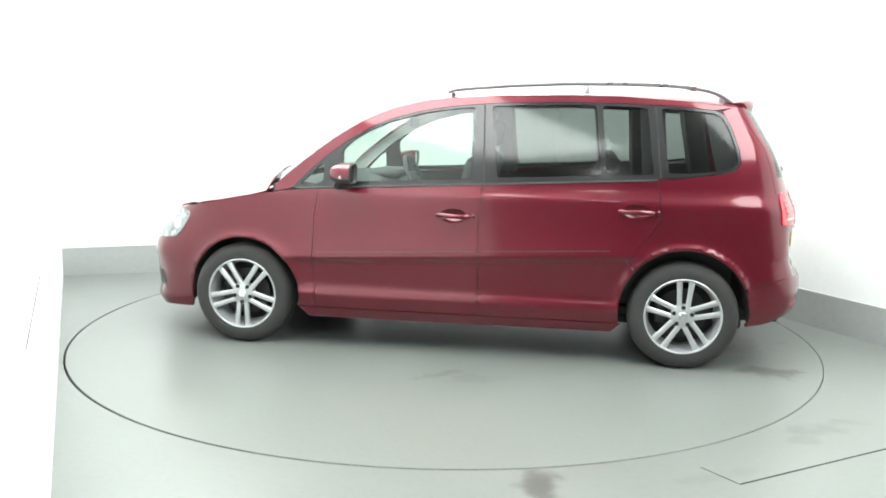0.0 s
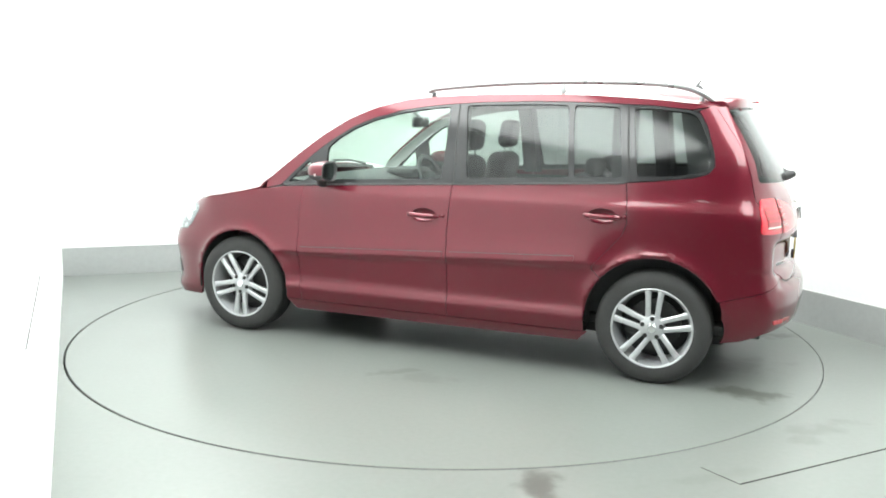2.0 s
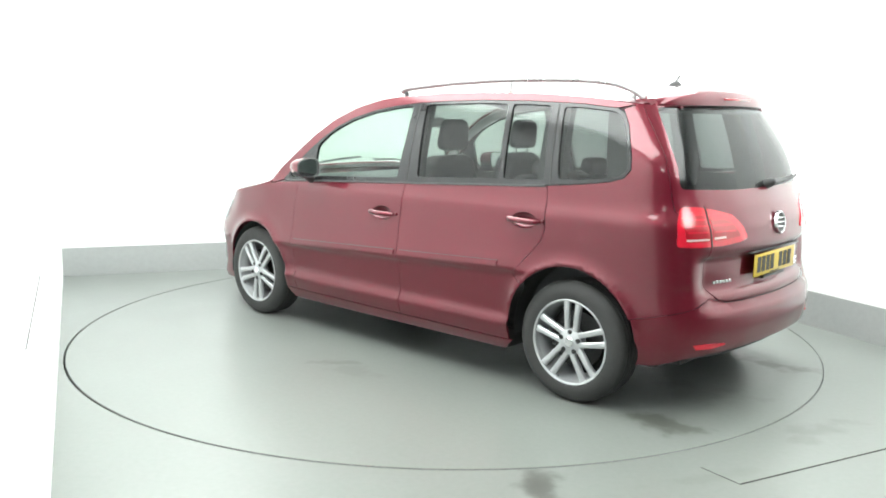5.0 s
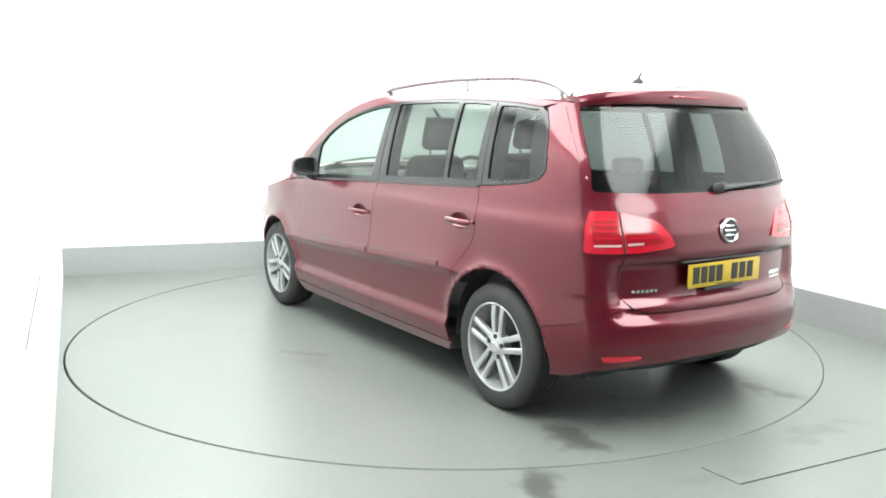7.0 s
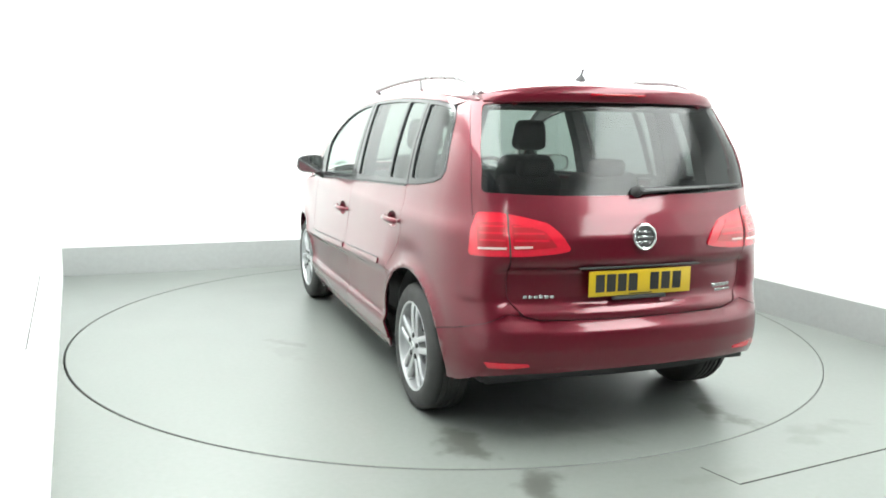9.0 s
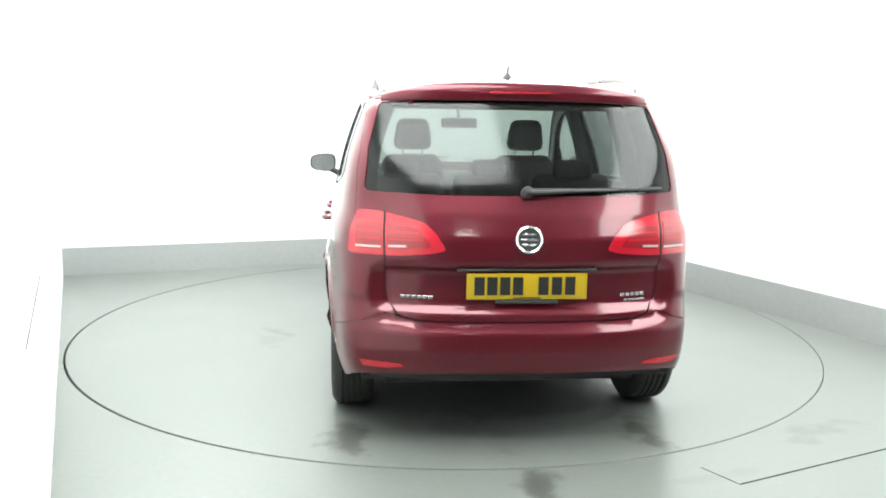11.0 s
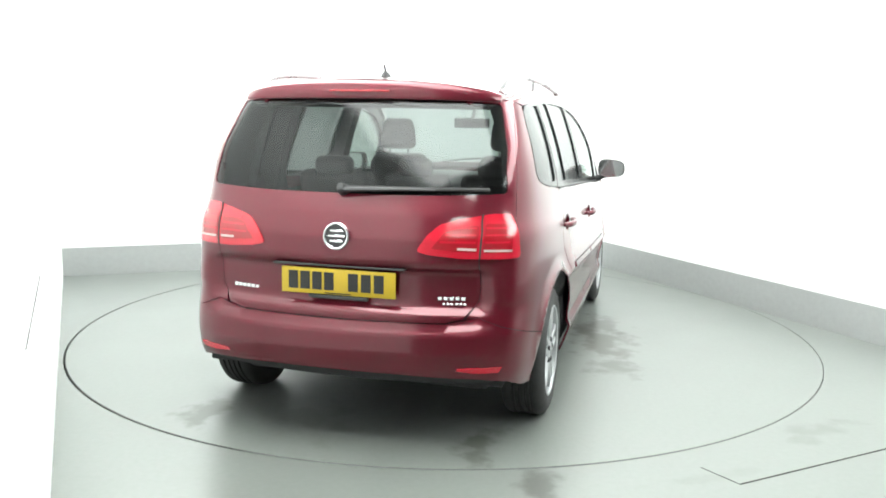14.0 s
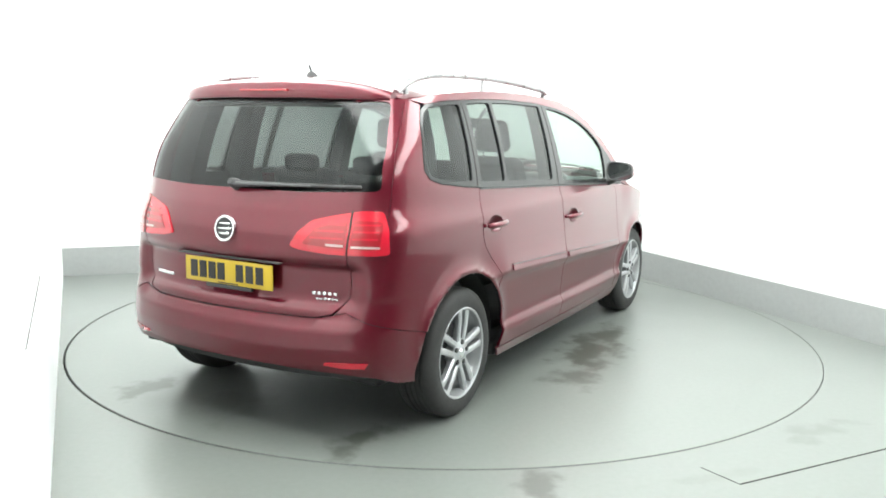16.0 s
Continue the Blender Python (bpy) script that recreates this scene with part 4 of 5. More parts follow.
def mirrors():
    for m in (1, -1):
        root = new("door_mirror")
        root.parent = CAR
        root["label"] = "body-coloured door mirror with indicator strip"
        bm = bmesh.new()
        nx, ny = 10, 12
        # shell: rounded block, flat to the rear, bulging forward
        grid = []
        for i in range(nx + 1):
            u = i / nx
            row = []
            sc = (1 - u ** 3.0) ** 0.5 if u < 1 else 0.02
            for j in range(ny * 2):
                a = 2 * math.pi * j / (ny * 2)
                cy = math.copysign(abs(math.cos(a)) ** 0.62, math.cos(a)) * 0.090
                cz = math.copysign(abs(math.sin(a)) ** 0.62, math.sin(a)) * 0.062
                cz *= 1 - 0.12 * (cy / 0.098)
                row.append(bm.verts.new((0.585 + 0.145 * u, m * (0.948 + sc * cy - 0.012 * u), 1.088 + sc * cz)))
            grid.append(row)
        for A, B in zip(grid, grid[1:]):
            for j in range(ny * 2):
                bm.faces.new((A[j], A[(j + 1) % (ny * 2)], B[(j + 1) % (ny * 2)], B[j]))
        bm.faces.new(grid[-1])
        # the lower half is black plastic
        geom = bm.verts[:] + bm.edges[:] + bm.faces[:]
        low = bm.copy()
        bmesh.ops.bisect_plane(bm, geom=geom, plane_co=(0, 0, 1.068), plane_no=(0, 0, 1), clear_inner=True)
        bmesh.ops.bisect_plane(low, geom=low.verts[:] + low.edges[:] + low.faces[:], plane_co=(0, 0, 1.068), plane_no=(0, 0, 1), clear_outer=True)
        part("cap", bm, PAINT, root, "wine red mirror cap", True)
        part("base_shell", low, BLACK_PLASTIC, root, "black lower shell", True)
        bm = bmesh.new()
        ring = []
        for j in range(24):
            a = 2 * math.pi * j / 24
            cy = math.copysign(abs(math.cos(a)) ** 0.62, math.cos(a)) * 0.090
            cz = math.copysign(abs(math.sin(a)) ** 0.62, math.sin(a)) * 0.062 * (1 - 0.12 * cy / 0.098)
            ring.append((cy, cz))
        A = [bm.verts.new((0.585, m * (0.948 + c), 1.088 + z)) for c, z in ring]
        B = [bm.verts.new((0.580, m * (0.948 + c * 0.9), 1.088 + z * 0.9)) for c, z in ring]
        C = [bm.verts.new((0.592, m * (0.948 + c * 0.87), 1.088 + z * 0.87)) for c, z in ring]
        for X, Y in ((A, B), (B, C)):
            for j in range(24):
                bm.faces.new((X[j], X[(j + 1) % 24], Y[(j + 1) % 24], Y[j]))
        part("bezel", bm, BLACK_PLASTIC, root, "black mirror bezel", True)
        bm = bmesh.new()
        bm.faces.new([bm.verts.new((0.591, m * (0.948 + c * 0.88), 1.088 + z * 0.88)) for c, z in ring])
        part("mirror_glass", bm, MIRROR, root, "silvered mirror glass")
        bm = bmesh.new()
        pts = [(0.715 - 0.028 * t - 0.06 * t * t, m * (0.90 + 0.132 * t), 1.070) for t in np.linspace(0, 1, 9)]
        tube(bm, [(p[0] + 0.006, p[1], p[2]) for p in pts], 0.008, 8, 1.2)
        part("indicator", bm, LENS_CLEAR, root, "pale indicator strip", True)
        bm = bmesh.new()
        tube(bm, [(0.70, m * 0.835, 1.005), (0.69, m * 0.87, 1.022), (0.67, m * 0.91, 1.04)], [0.034, 0.028, 0.024], 12, 0.7)
        part("arm", bm, BLACK_PLASTIC, root, "black mirror arm", True)


MIRROR = varied(material("mirror_silver", (0.85, 0.87, 0.87), 0.03, 1.0), 0.02, 8, 60, 0.0, 0.01)
mirrors()


def roof_parts():
    for m in (1, -1):
        root = new("roof_rail")
        root.parent = CAR
        root["label"] = "satin silver roof rail"
        ks = [(0.085, 1.566), (0.070, 1.580), (0.03, 1.590), (-0.1, 1.602), (-0.3, 1.617), (-0.6, 1.630), (-0.9, 1.632), (-1.15, 1.627), (-1.30, 1.617), (-1.42, 1.599), (-1.50, 1.570), (-1.56, 1.532)]
        pts = spline(ks, 5)
        yy = lambda x: 0.930 * float(np.interp(x, XG, YEDGE)) - 0.012
        bm = bmesh.new()
        tube(bm, [(p[0], m * yy(p[0]), p[1]) for p in pts], 0.018, 10, 0.95)
        part("bar", bm, SATIN, root, "satin silver bar", True)
        for x in (0.05, -0.74, -1.50):
            bm = bmesh.new()
            z = float(T(x, yy(x))[2])
            top = 1.60 if x == -0.74 else 1.572
            box(bm, x - 0.013, x + 0.013, m * yy(x) - 0.008, m * yy(x) + 0.008, z - 0.012, top + (0.015 if x == -0.74 else -0.004), 0.005)
            part("rail_foot", bm, SATIN if x != 0.05 else BLACK_PLASTIC, root, "", True)
    root = new("aerial")
    root.parent = CAR
    root["label"] = "short black stub aerial on the roof"
    z0 = float(T(-1.40, 0.0)[2])
    bm = bmesh.new()
    v = []
    for k in range(16):
        a = 2 * math.pi * k / 16
        v.append([bm.verts.new((-1.40 + 0.045 * s * math.cos(a) - 0.012 * h, 0.026 * s * math.sin(a), z0 - 0.006 + h * 0.034)) for h, s in ((0, 1.0), (0.45, 0.85), (0.85, 0.5), (1.0, 0.22))])
    for k in range(16):
        A, B = v[k], v[(k + 1) % 16]
        for j in range(3):
            bm.faces.new((A[j], A[j + 1], B[j + 1], B[j]))
    bm.faces.new([q[3] for q in v])
    part("aerial_base", bm, BLACK_PLASTIC, root, "black rubber aerial foot", True)
    bm = bmesh.new()
    tube(bm, [(-1.405, 0, z0 + 0.015), (-1.416, 0, z0 + 0.035), (-1.430, 0, z0 + 0.058)], [0.0075, 0.006, 0.0055], 8)
    part("aerial_rod", bm, BLACK_PLASTIC, root, "black stub rod", True)
    # roof-edge spoiler over the rear window
    bm = bmesh.new()
    secs = []
    for y in np.linspace(-0.612, 0.612, 31):
        k = abs(y) / 0.612
        zr = float(T(-1.58, y)[2])
        out = 0.030 * (1 - k ** 6)
        top = 1.580 - 0.040 * k ** 2.6 - 0.010 * k ** 8
        low = 1.500 - 0.008 * k ** 2
        xt, xl = float(P(sy(y, top), top)[0]) - out - 0.034, float(P(sy(y, low), low)[0]) - 0.35 * out
        secs.append([bm.verts.new(q) for q in ((-1.52, y, float(T(-1.52, y)[2]) + 0.003), (0.5 * (xt - 1.52), y, 0.5 * (zr + top) + 0.006), (xt + 0.022, y, top + 0.001), (xt + 0.008, y, top - 0.005), (xt, y, top - 0.015),
                                               (xl - 0.004, y, low + 0.012), (xl, y, low + 0.004), (xl + 0.010, y, low), (xl + 0.09, y, low + 0.01))])
    for A, B in zip(secs, secs[1:]):
        for j in range(8):
            bm.faces.new((A[j], A[j + 1], B[j + 1], B[j]))
    bm.faces.new(secs[0])
    bm.faces.new(secs[-1][::-1])
    sp = part("spoiler", bm, PAINT, CAR, "wine red roof-edge spoiler", True)
    bm = bmesh.new()
    box(bm, -1.772, -1.752, -0.14, 0.14, 1.530, 1.541, 0.003)
    part("brake_light", bm, LENS_DARK, sp, "dark red high brake light", True)


roof_parts()


# ---- tail details ----
def tail_details():
    def at(y, z, off=0.0):
        q = P(sy(y, z), z)
        return Vector((q[0] - off, q[1], z))
    # plate with plain bars
    x = -2.016
    bm = bmesh.new()
    box(bm, x - 0.006, x - 0.001, -0.260, 0.260, 0.667, 0.780, 0.002)
    plate = part("number_plate", bm, PLATE_YELLOW, GATE, "yellow rear number plate with black bars", True)
    bars = [0.205, 0.150, 0.095, 0.040, -0.070, -0.128, -0.186]
    for y in bars:
        bm = bmesh.new()
        box(bm, x - 0.0075, x - 0.006, y - 0.022, y + 0.022, 0.686, 0.764)
        part("plate_bar", bm, INK, plate)
    bm = bmesh.new()
    box(bm, x - 0.0075, x - 0.006, -0.06, 0.06, 0.671, 0.676)
    part("dealer_bar", bm, INK, plate)
    bm = bmesh.new()
    box(bm, x - 0.006, x + 0.012, -0.135, 0.135, 0.648, 0.664, 0.003)
    part("plate_holder", bm, BLACK_PLASTIC, GATE, "black plate holder strip", True)
    # plate light strip and grip under the ridge
    bm = bmesh.new()
    box(bm, -2.028, -2.0, -0.30, 0.30, 0.790, 0.797, 0.002)
    part("grip_strip", bm, BLACK_PLASTIC, GATE, "dark grip under the tailgate ridge", True)
    # round emblem: plain ring, disc and three plain bars
    c = at(0.0, 0.924, 0.006)
    root = new("emblem")
    root.parent = GATE
    root["label"] = "round chrome emblem on the tailgate"
    root.matrix_basis = pose(c.x, 0, 0.924, 0, 0, 0) @ pose(0, 0, 0, 0, 8, 0) @ pose(0, 0, 0, 0, 0, 90)
    bm = bmesh.new()
    revolve(bm, [(0.047, 0.0), (0.048, 0.008), (0.053, 0.011), (0.058, 0.008), (0.060, -0.004)], 40)
    part("emblem_ring", bm, CHROME, root, "chrome ring", True)
    bm = bmesh.new()
    revolve(bm, [(0.0, 0.003), (0.05, 0.003)], 32)
    part("emblem_disc", bm, BLACK_PLASTIC, root, "dark disc")
    for dz, ln in ((-0.022, 0.030), (0.0, 0.038), (0.022, 0.030)):
        bm = bmesh.new()
        box(bm, -ln, ln, 0.003, 0.009, dz - 0.005, dz + 0.005, 0.002, 1)
        part("emblem_bar", bm, CHROME, root, "plain chrome bar", True)
    # badges as plain chrome bars
    for y0, y1, z, n, h in ((0.535, 0.395, 0.667, 6, 0.0072), (-0.425, -0.545, 0.672, 5, 0.0075), (-0.445, -0.548, 0.648, 6, 0.005)):
        root = new("badge")
        root.parent = GATE
        root["label"] = "small chrome badge of plain bars"
        for i in range(n):
            y = y0 + (y1 - y0) * (i + 0.5) / n
            p = at(y, z, 0.0)
            bm = bmesh.new()
            w = abs(y1 - y0) / n * 0.38
            box(bm, p.x - 0.005, p.x + 0.004, y - w, y + w, z - h, z + h, 0.0015, 1)
            part("badge_bar", bm, CHROME, root)
    # wiper
    root = new("rear_wiper")
    root.parent = GATE
    root["label"] = "black rear wiper resting along the window foot"
    p = at(0.0, 1.108)
    bm = bmesh.new()
    revolve(bm, [(0.0, 0.05), (0.014, 0.048), (0.022, 0.03), (0.026, 0.0), (0.026, -0.01)], 18)
    bmesh.ops.transform(bm, matrix=pose(p.x, 0.0, 1.113, 0, 24, 0) @ pose(0, 0, 0, 0, 0, 90), verts=bm.verts)
    part("wiper_pivot", bm, BLACK_PLASTIC, root, "black wiper pivot cap", True)
    bm = bmesh.new()
    pts = [at(y, 1.118 + 0.008 * math.sin(-y * 4), 0.034 - 0.014 * (-y) / 0.4) for y in np.linspace(0.015, -0.40, 10)]
    tube(bm, pts, [0.017 - 0.0012 * i for i in range(10)], 8, 0.7)
    part("wiper_arm", bm, BLACK_PLASTIC, root, "black wiper arm", True)
    bm = bmesh.new()
    pts = [at(y, 1.126 + 0.006 * (-y), 0.012) for y in np.linspace(-0.02, -0.62, 12)]
    tube(bm, pts, 0.006, 6, 1.4)
    part("wiper_blade", bm, BLACK_PLASTIC, root, "black wiper blade", True)
    # dark sheet behind the tail panels; its colour gives the gaps their shade
    bm = bmesh.new()
    rows = []
    for z in np.linspace(0.30, 1.06, 12):
        rows.append([bm.verts.new(P(s, z) + np.array([0.045, 0, 0])) for s in np.linspace(-0.84, 0.84, 22)])
    for A, B in zip(rows, rows[1:]):
        for i in range(len(A) - 1):
            bm.faces.new((A[i], A[i + 1], B[i + 1], B[i]))
    part("tail_core", bm, LINER, CAR, "dark sheet behind the tail panels, shade for the shut lines")


tail_details()


# ---- shut lines in the window band, black seals ----
def window_seals():
    for k, tr in enumerate(TRIMS):
        for a, b in (((-0.170, 1.047), (-0.150, 1.496)), ((-1.172, 1.099), (-1.130, 1.497))):
            n = 6
            lp = [(a[0] + (b[0] - a[0]) * i / n - 0.004, a[1] + (b[1] - a[1]) * i / n) for i in range(n + 1)] + [(a[0] + (b[0] - a[0]) * i / n + 0.004, a[1] + (b[1] - a[1]) * i / n) for i in range(n, -1, -1)]
            panel("shut_line", [S_(lp)], DARK_GAP, tr, "", off=0.003, thick=0.003, step=0.05, mirror=bool(k))
        lp = [(x, belt(x) + 0.001) for x in np.linspace(0.97, -1.15, 16)]
        lp = lp + [(x, z - 0.010) for x, z in lp[::-1]]
        panel("belt_seal", [S_(lp)], BLACK_PLASTIC, tr, "black belt seal", off=0.008, thick=0.008, step=0.05, mirror=bool(k))


window_seals()


# ---- cabin ----
def seat(x, y, back=True):
    root = new("seat")
    root.parent = CAR
    root["label"] = "dark cloth seat with headrest"
    bm = bmesh.new()
    box(bm, x - 0.05, x + 0.46, y - 0.25, y + 0.25, 0.50, 0.66, 0.05, 3)
    part("cushion", bm, CLOTH, root, "dark cloth cushion", True)
    bm = bmesh.new()
    box(bm, -0.07, 0.07, -0.24, 0.24, 0.0, 0.60, 0.06, 3)
    for v in bm.verts:
        if v.co.z > 0.35:
            v.co.y *= 1 - 0.28 * ((v.co.z - 0.35) / 0.25) ** 1.5
    bmesh.ops.transform(bm, matrix=pose(x, y, 0.60, 0, -14, 0), verts=bm.verts)
    part("backrest", bm, CLOTH, root, "dark cloth backrest", True)
    bm = bmesh.new()
    box(bm, -0.05, 0.05, -0.118, 0.118, 0.0, 0.195, 0.045, 3)
    for v in bm.verts:
        v.co.y *= 1 - 0.18 * max(0, v.co.z - 0.05) / 0.145
    bmesh.ops.transform(bm, matrix=pose(x - 0.150, y, 1.215, 0, -8, 0), verts=bm.verts)
    part("headrest", bm, CLOTH, root, "dark cloth headrest", True)
    for s in (-0.06, 0.06):
        bm = bmesh.new()
        tube(bm, [(x - 0.148, y + s, 1.15), (x - 0.152, y + s, 1.24)], 0.007, 8)
        part("headrest_post", bm, CHROME, root, "thin steel headrest post", True)


def bench_seat(x, y, w, top):
    root = new("rear_seat")
    root.parent = CAR
    root["label"] = "dark cloth rear seat"
    bm = bmesh.new()
    box(bm, x - 0.05, x + 0.44, y - w, y + w, 0.52, 0.68, 0.05, 3)
    part("cushion", bm, CLOTH, root, "dark cloth cushion", True)
    bm = bmesh.new()
    box(bm, -0.06, 0.06, -w, w, 0.0, top - 0.62, 0.05, 3)
    bmesh.ops.transform(bm, matrix=pose(x, y, 0.62, 0, -12, 0), verts=bm.verts)
    part("backrest", bm, CLOTH, root, "dark cloth backrest", True)
    bm = bmesh.new()
    box(bm, -0.045, 0.045, -w * 0.5, w * 0.5, 0.0, 0.10, 0.035, 3)
    bmesh.ops.transform(bm, matrix=pose(x - 0.125, y, top - 0.03, 0, -8, 0), verts=bm.verts)
    part("headrest", bm, CLOTH, root, "low dark headrest", True)


def cabin():
    for y in (0.36, -0.36):
        seat(0.05, y)
    for y, w in ((0.47, 0.22), (0.0, 0.19), (-0.47, 0.22)):
        bench_seat(-0.78, y, w, 1.13)
    # dashboard
    bm = bmesh.new()
    secs = []
    for y in np.linspace(-0.74, 0.74, 15):
        k = 0.03 * math.cos(y * 2)
        secs.append([bm.verts.new(q) for q in ((1.15, y, 1.0), (0.95, y, 1.015), (0.75, y, 0.995 + k * 0.5), (0.62, y, 0.955 + k * 0.5), (0.57, y, 0.90), (0.60, y, 0.78), (0.70, y, 0.58), (1.15, y, 0.55))])
    for A, B in zip(secs, secs[1:]):
        for j in range(8):
            bm.faces.new((A[j], A[(j + 1) % 8], B[(j + 1) % 8], B[j]))
    bm.faces.new(secs[0])
    bm.faces.new(secs[-1][::-1])
    dash = part("dashboard", bm, CABIN, CAR, "dark grey dashboard", True)
    bm = bmesh.new()
    box(bm, 0.55, 0.78, -0.52, -0.20, 0.98, 1.045, 0.03, 3)
    part("instrument_hood", bm, CABIN, dash, "dark instrument hood", True)
    root = new("steering_wheel")
    root.parent = CAR
    root["label"] = "black three-spoke steering wheel"
    root.matrix_basis = pose(0.47, -0.36, 0.96, 0, -66, 0)
    bm = bmesh.new()
    n, k = 36, 8
    g = [[bm.verts.new(((0.185 + 0.016 * math.cos(2 * math.pi * j / k)) * math.cos(2 * math.pi * i / n), (0.185 + 0.016 * math.cos(2 * math.pi * j / k)) * math.sin(2 * math.pi * i / n), 0.016 * math.sin(2 * math.pi * j / k))) for j in range(k)] for i in range(n)]
    for i in range(n):
        for j in range(k):
            bm.faces.new((g[i][j], g[(i + 1) % n][j], g[(i + 1) % n][(j + 1) % k], g[i][(j + 1) % k]))
    part("wheel_rim", bm, CABIN, root, "black leather wheel rim", True)
    bm = bmesh.new()
    box(bm, -0.07, 0.07, -0.075, 0.075, -0.03, 0.012, 0.02, 2)
    part("wheel_boss", bm, CABIN, root, "black wheel boss", True)
    for a in (90, 270, 180):
        bm = bmesh.new()
        box(bm, 0.06, 0.18, -0.02, 0.02, -0.012, 0.004, 0.005, 1, pose(0, 0, 0, 0, 0, a))
        part("wheel_spoke", bm, CABIN, root, "", True)
    bm = bmesh.new()
    box(bm, 0.40, 0.425, -0.125, 0.125, 1.345, 1.415, 0.012, 3)
    rv = part("rearview_mirror", bm, CABIN, CAR, "dark interior mirror", True)
    bm = bmesh.new()
    tube(bm, [(0.42, 0, 1.41), (0.50, 0, 1.475)], 0.012, 8)
    part("mirror_stalk", bm, CABIN, rv, "", True)
    # headliner and inner pillars
    edge = lambda x, k: float(np.interp(x, XG, YEDGE)) * k
    xs = [0.27, 0.07, -0.3, -0.61, -0.94, -1.26, -1.50, -1.64]
    lp = [(x, edge(x, 0.94)) for x in xs]
    panel("headliner", [lp + [(x, -y) for x, y in lp[::-1]]], HEADLINER, CAR, "pale headliner", surf=T, up=True, off=-0.035, thick=0.004, step=0.1)
    # inner load-bay walls and floor
    bm = bmesh.new()
    box(bm, -1.88, 0.92, -0.70, 0.70, 0.28, 0.33, 0.01)
    part("cabin_floor", bm, LINER, CAR, "dark cabin floor", True)
    for m in (1, -1):
        bm = bmesh.new()
        rows = []
        for z, d in ((0.34, 0.20), (0.70, 0.20), (0.95, 0.12), (1.05, 0.07), (1.105, 0.05)):
            rows.append([bm.verts.new((x, m * (float(P(sx(x, z), z)[1]) - d), z)) for x in np.linspace(-0.93, -1.62, 9)])
        for A, B in zip(rows, rows[1:]):
            for i in range(8):
                bm.faces.new((A[i], A[i + 1], B[i + 1], B[i]))
        part("load_bay_trim", bm, CABIN, CAR, "dark load bay side trim", True)
        for name, x0, x1, lean, depth in (("centre_pillar_trim", -0.235, -0.095, 0.02, 0.075), ("rear_pillar_trim", -1.215, -1.075, 0.03, 0.10), ("tail_pillar_trim", -1.66, -1.50, 0.10, 0.13)):
            bm = bmesh.new()
            rings = []
            for i in range(8):
                z = 1.02 + 0.47 * i / 7
                sh = lean * (i / 7)
                wide = 1 - 0.25 * i / 7
                ya = float(P(sx(x0 + sh, z), z)[1]) - 0.03
                yb = float(P(sx(x1 + sh, z), z)[1]) - 0.03
                d = depth * wide
                rings.append([bm.verts.new(q) for q in ((x0 + sh, m * ya, z), (x1 + sh, m * yb, z), (x1 + sh - 0.02, m * (yb - d), z), (x0 + sh + 0.02, m * (ya - d), z))])
            for A, B in zip(rings, rings[1:]):
                for k in range(4):
                    bm.faces.new((A[k], A[(k + 1) % 4], B[(k + 1) % 4], B[k]))
            bm.faces.new(rings[0])
            bm.faces.new(rings[-1][::-1])
            part(name, bm, CABIN, CAR, "dark inner pillar trim", True)
    bm = bmesh.new()
    secs = []
    for y in np.linspace(-0.56, 0.56, 13):
        z = float(T(-1.58, y)[2])
        xb = float(P(sy(y, 1.475), 1.475)[0]) + 0.045
        secs.append([bm.verts.new(q) for q in ((-1.52, y, z - 0.04), (xb, y, z - 0.05), (xb - 0.02, y, 1.475), (xb + 0.04, y, 1.462), (-1.50, y, 1.49))])
    for A, B in zip(secs, secs[1:]):
        for k in range(5):
            bm.faces.new((A[k], A[(k + 1) % 5], B[(k + 1) % 5], B[k]))
    part("header_trim", bm, CABIN, CAR, "dark header trim above the rear window", True)
    bm = bmesh.new()
    box(bm, -1.62, -1.15, -0.62, 0.62, 0.70, 0.74, 0.01)
    part("load_cover", bm, CABIN, CAR, "dark load bay cover", True)
    for m in (1, -1):
        bm = bmesh.new()
        tube(bm, [T(x, m * 0.30 + d) + np.array([0, 0, 0.002]) for x, d in ((1.20, 0.12), (1.185, -0.1), (1.165, -0.32))], 0.008, 6)
        part("front_wiper", bm, BLACK_PLASTIC, CAR, "black windscreen wiper", True)
    bm = bmesh.new()
    secs = []
    for y in np.linspace(-0.66, 0.66, 15):
        x = 1.235 - 0.10 * (abs(y) / 0.66) ** 2
        z = float(T(x, y)[2])
        secs.append([bm.verts.new(q) for q in ((x + 0.03, y, z - 0.03), (x + 0.02, y, z - 0.016), (x - 0.015, y, z - 0.016), (x - 0.03, y, z - 0.04))])
    for A, B in zip(secs, secs[1:]):
        for j in range(3):
            bm.faces.new((A[j], A[j + 1], B[j + 1], B[j]))
    part("scuttle", bm, BLACK_PLASTIC, CAR, "black scuttle panel", True)


cabin()


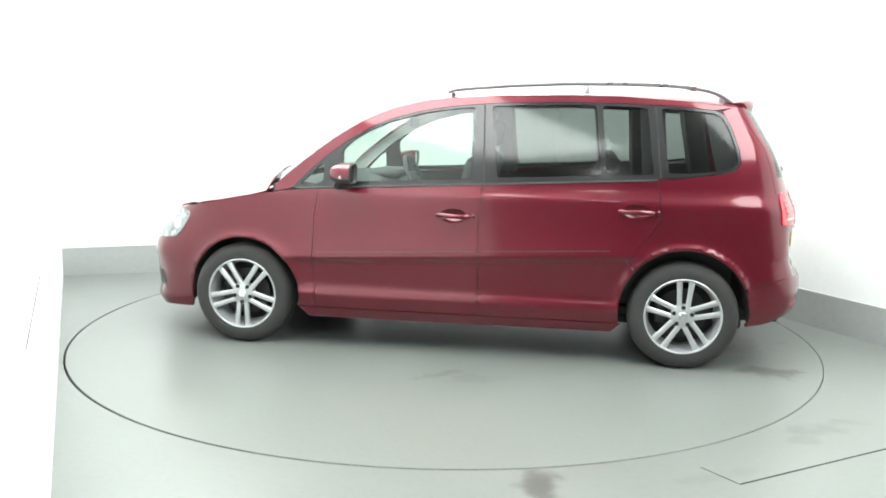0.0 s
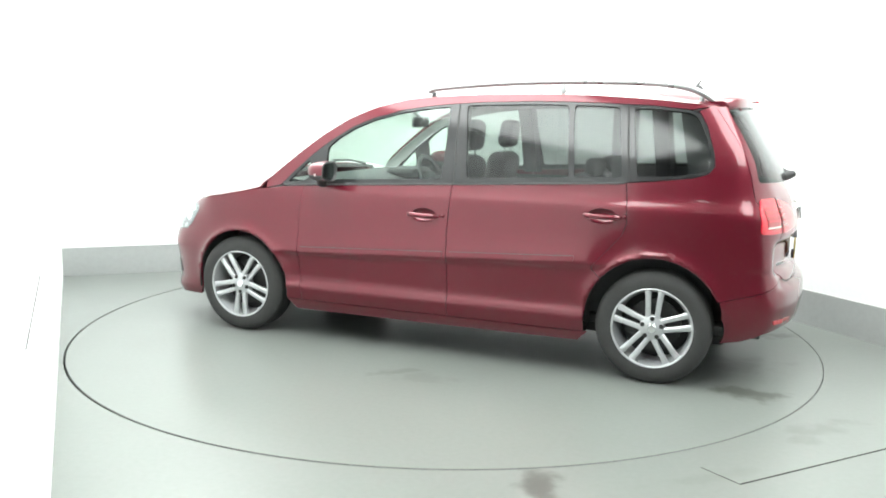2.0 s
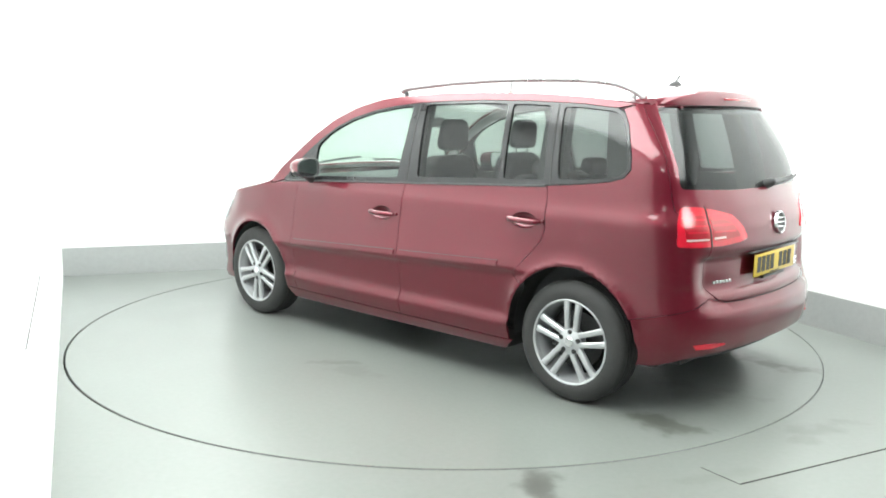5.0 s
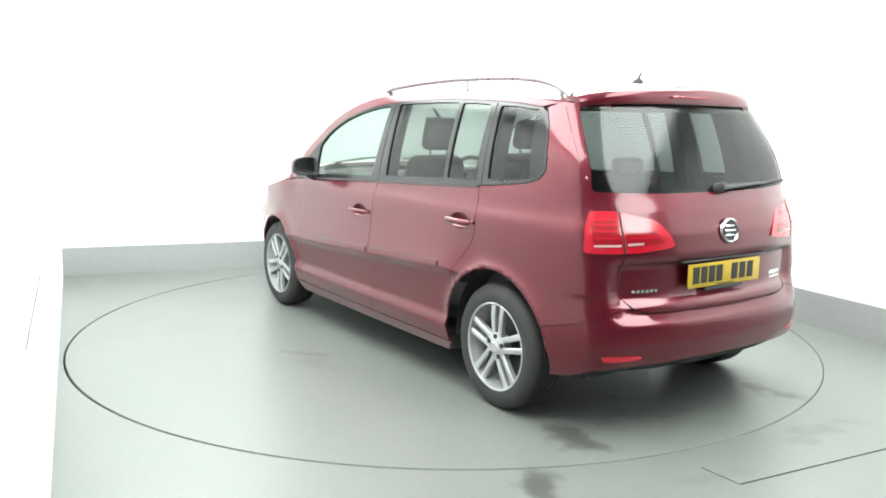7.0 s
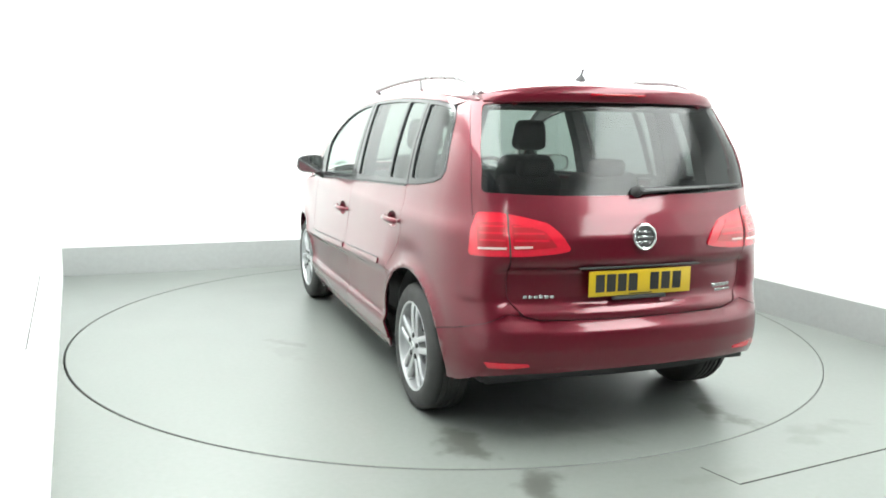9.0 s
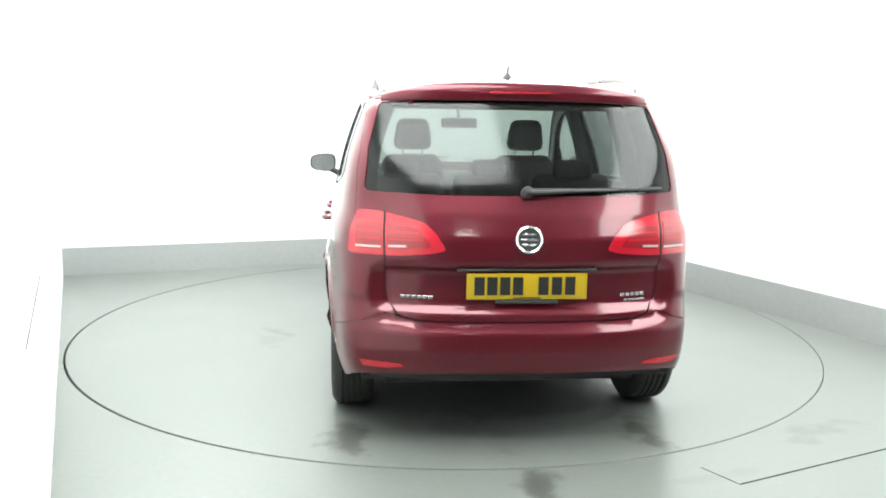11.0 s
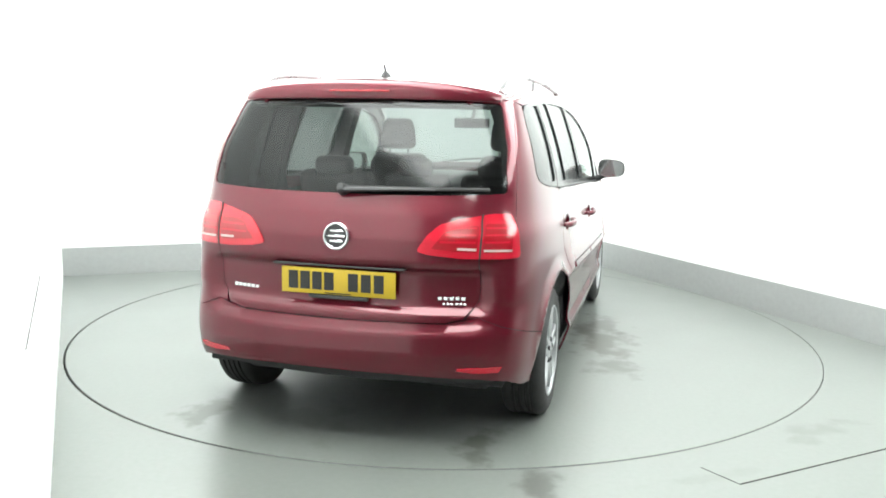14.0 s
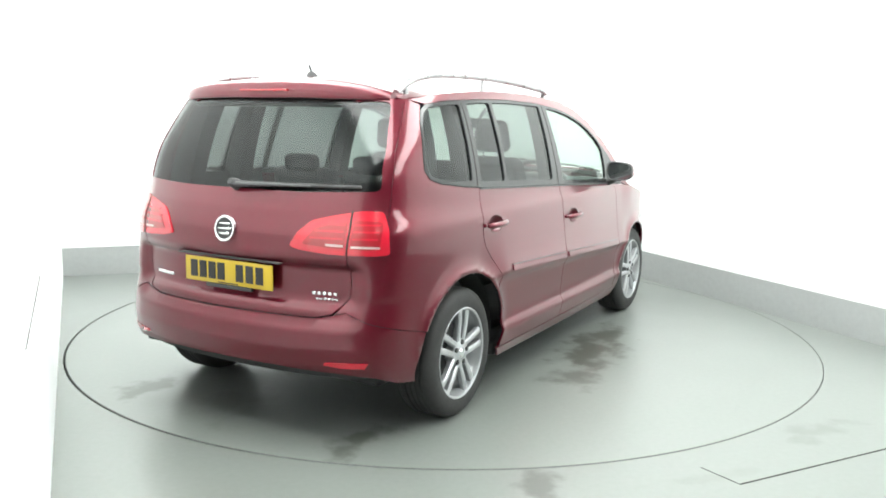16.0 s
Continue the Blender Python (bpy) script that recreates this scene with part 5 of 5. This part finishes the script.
# ---- floor seams: thin dark joints in the paint ----
def floor_seam(a, b, w):
    d = (Vector(b) - Vector(a)).normalized()
    n = Vector((-d.y, d.x)) * w / 2
    bm = bmesh.new()
    p = [Vector(a) + n, Vector(b) + n, Vector(b) - n, Vector(a) - n]
    top = [bm.verts.new((q.x, q.y, 0.002)) for q in p]
    low = [bm.verts.new((q.x, q.y, -0.004)) for q in p]
    bm.faces.new(top)
    for i in range(4):
        bm.faces.new((top[i], low[i], low[(i + 1) % 4], top[(i + 1) % 4]))
    return tagged(part("floor_joint", bm, DARK_GAP), "thin dark joint in the painted floor", "joint", group="floor joints", kind="structure")


floor_seam((1.19, -2.493), (3.05, -1.555), 0.007)
floor_seam((1.19, -2.493), (1.08, -2.335), 0.0015)


# ---- a short horizontal joint in the left wall's cladding ----
def wall_joint():
    a, b = Vector((-1.544, -2.528, 0.805)), Vector((-1.118, -3.496, 0.800))
    n = Vector((0.915, 0.403, 0)) * 0.0025
    bm = bmesh.new()
    lo = [bm.verts.new(p + q) for p, q in ((a, n), (b, n), (b, n * -1), (a, n * -1))]
    hi = [bm.verts.new(v.co + Vector((0, 0, 0.003))) for v in lo]
    bm.faces.new(lo)
    bm.faces.new(hi)
    for i in range(4):
        bm.faces.new((lo[i], lo[(i + 1) % 4], hi[(i + 1) % 4], hi[i]))
    tagged(part("wall_joint", bm, DARK_GAP), "thin dark joint in the white wall cladding", "joint", kind="structure")


wall_joint()


# ---- movement: the turntable carries the car round ----
TURN = [(0.0, 170.73), (1.0, 164.35), (2.0, 157.85), (3.0, 151.26), (4.0, 144.60), (5.0, 137.88), (6.0, 131.10), (7.0, 124.26), (8.0, 117.36), (9.0, 110.40), (10.0, 103.40), (11.0, 96.34), (12.0, 89.26), (13.0, 82.16), (14.0, 75.08), (15.0, 67.9), (16.0, 60.75)]


def motions():
    rows, disc = [], []
    for t, a in TURN:
        turn = pose(0, 0, 0, 0, 0, a)
        rows.append((t, turn @ pose(-0.1666, -0.1078, 0)))
        disc.append((t, turn))
    walk(CAR, rows)
    walk(TABLE, disc)


motions()
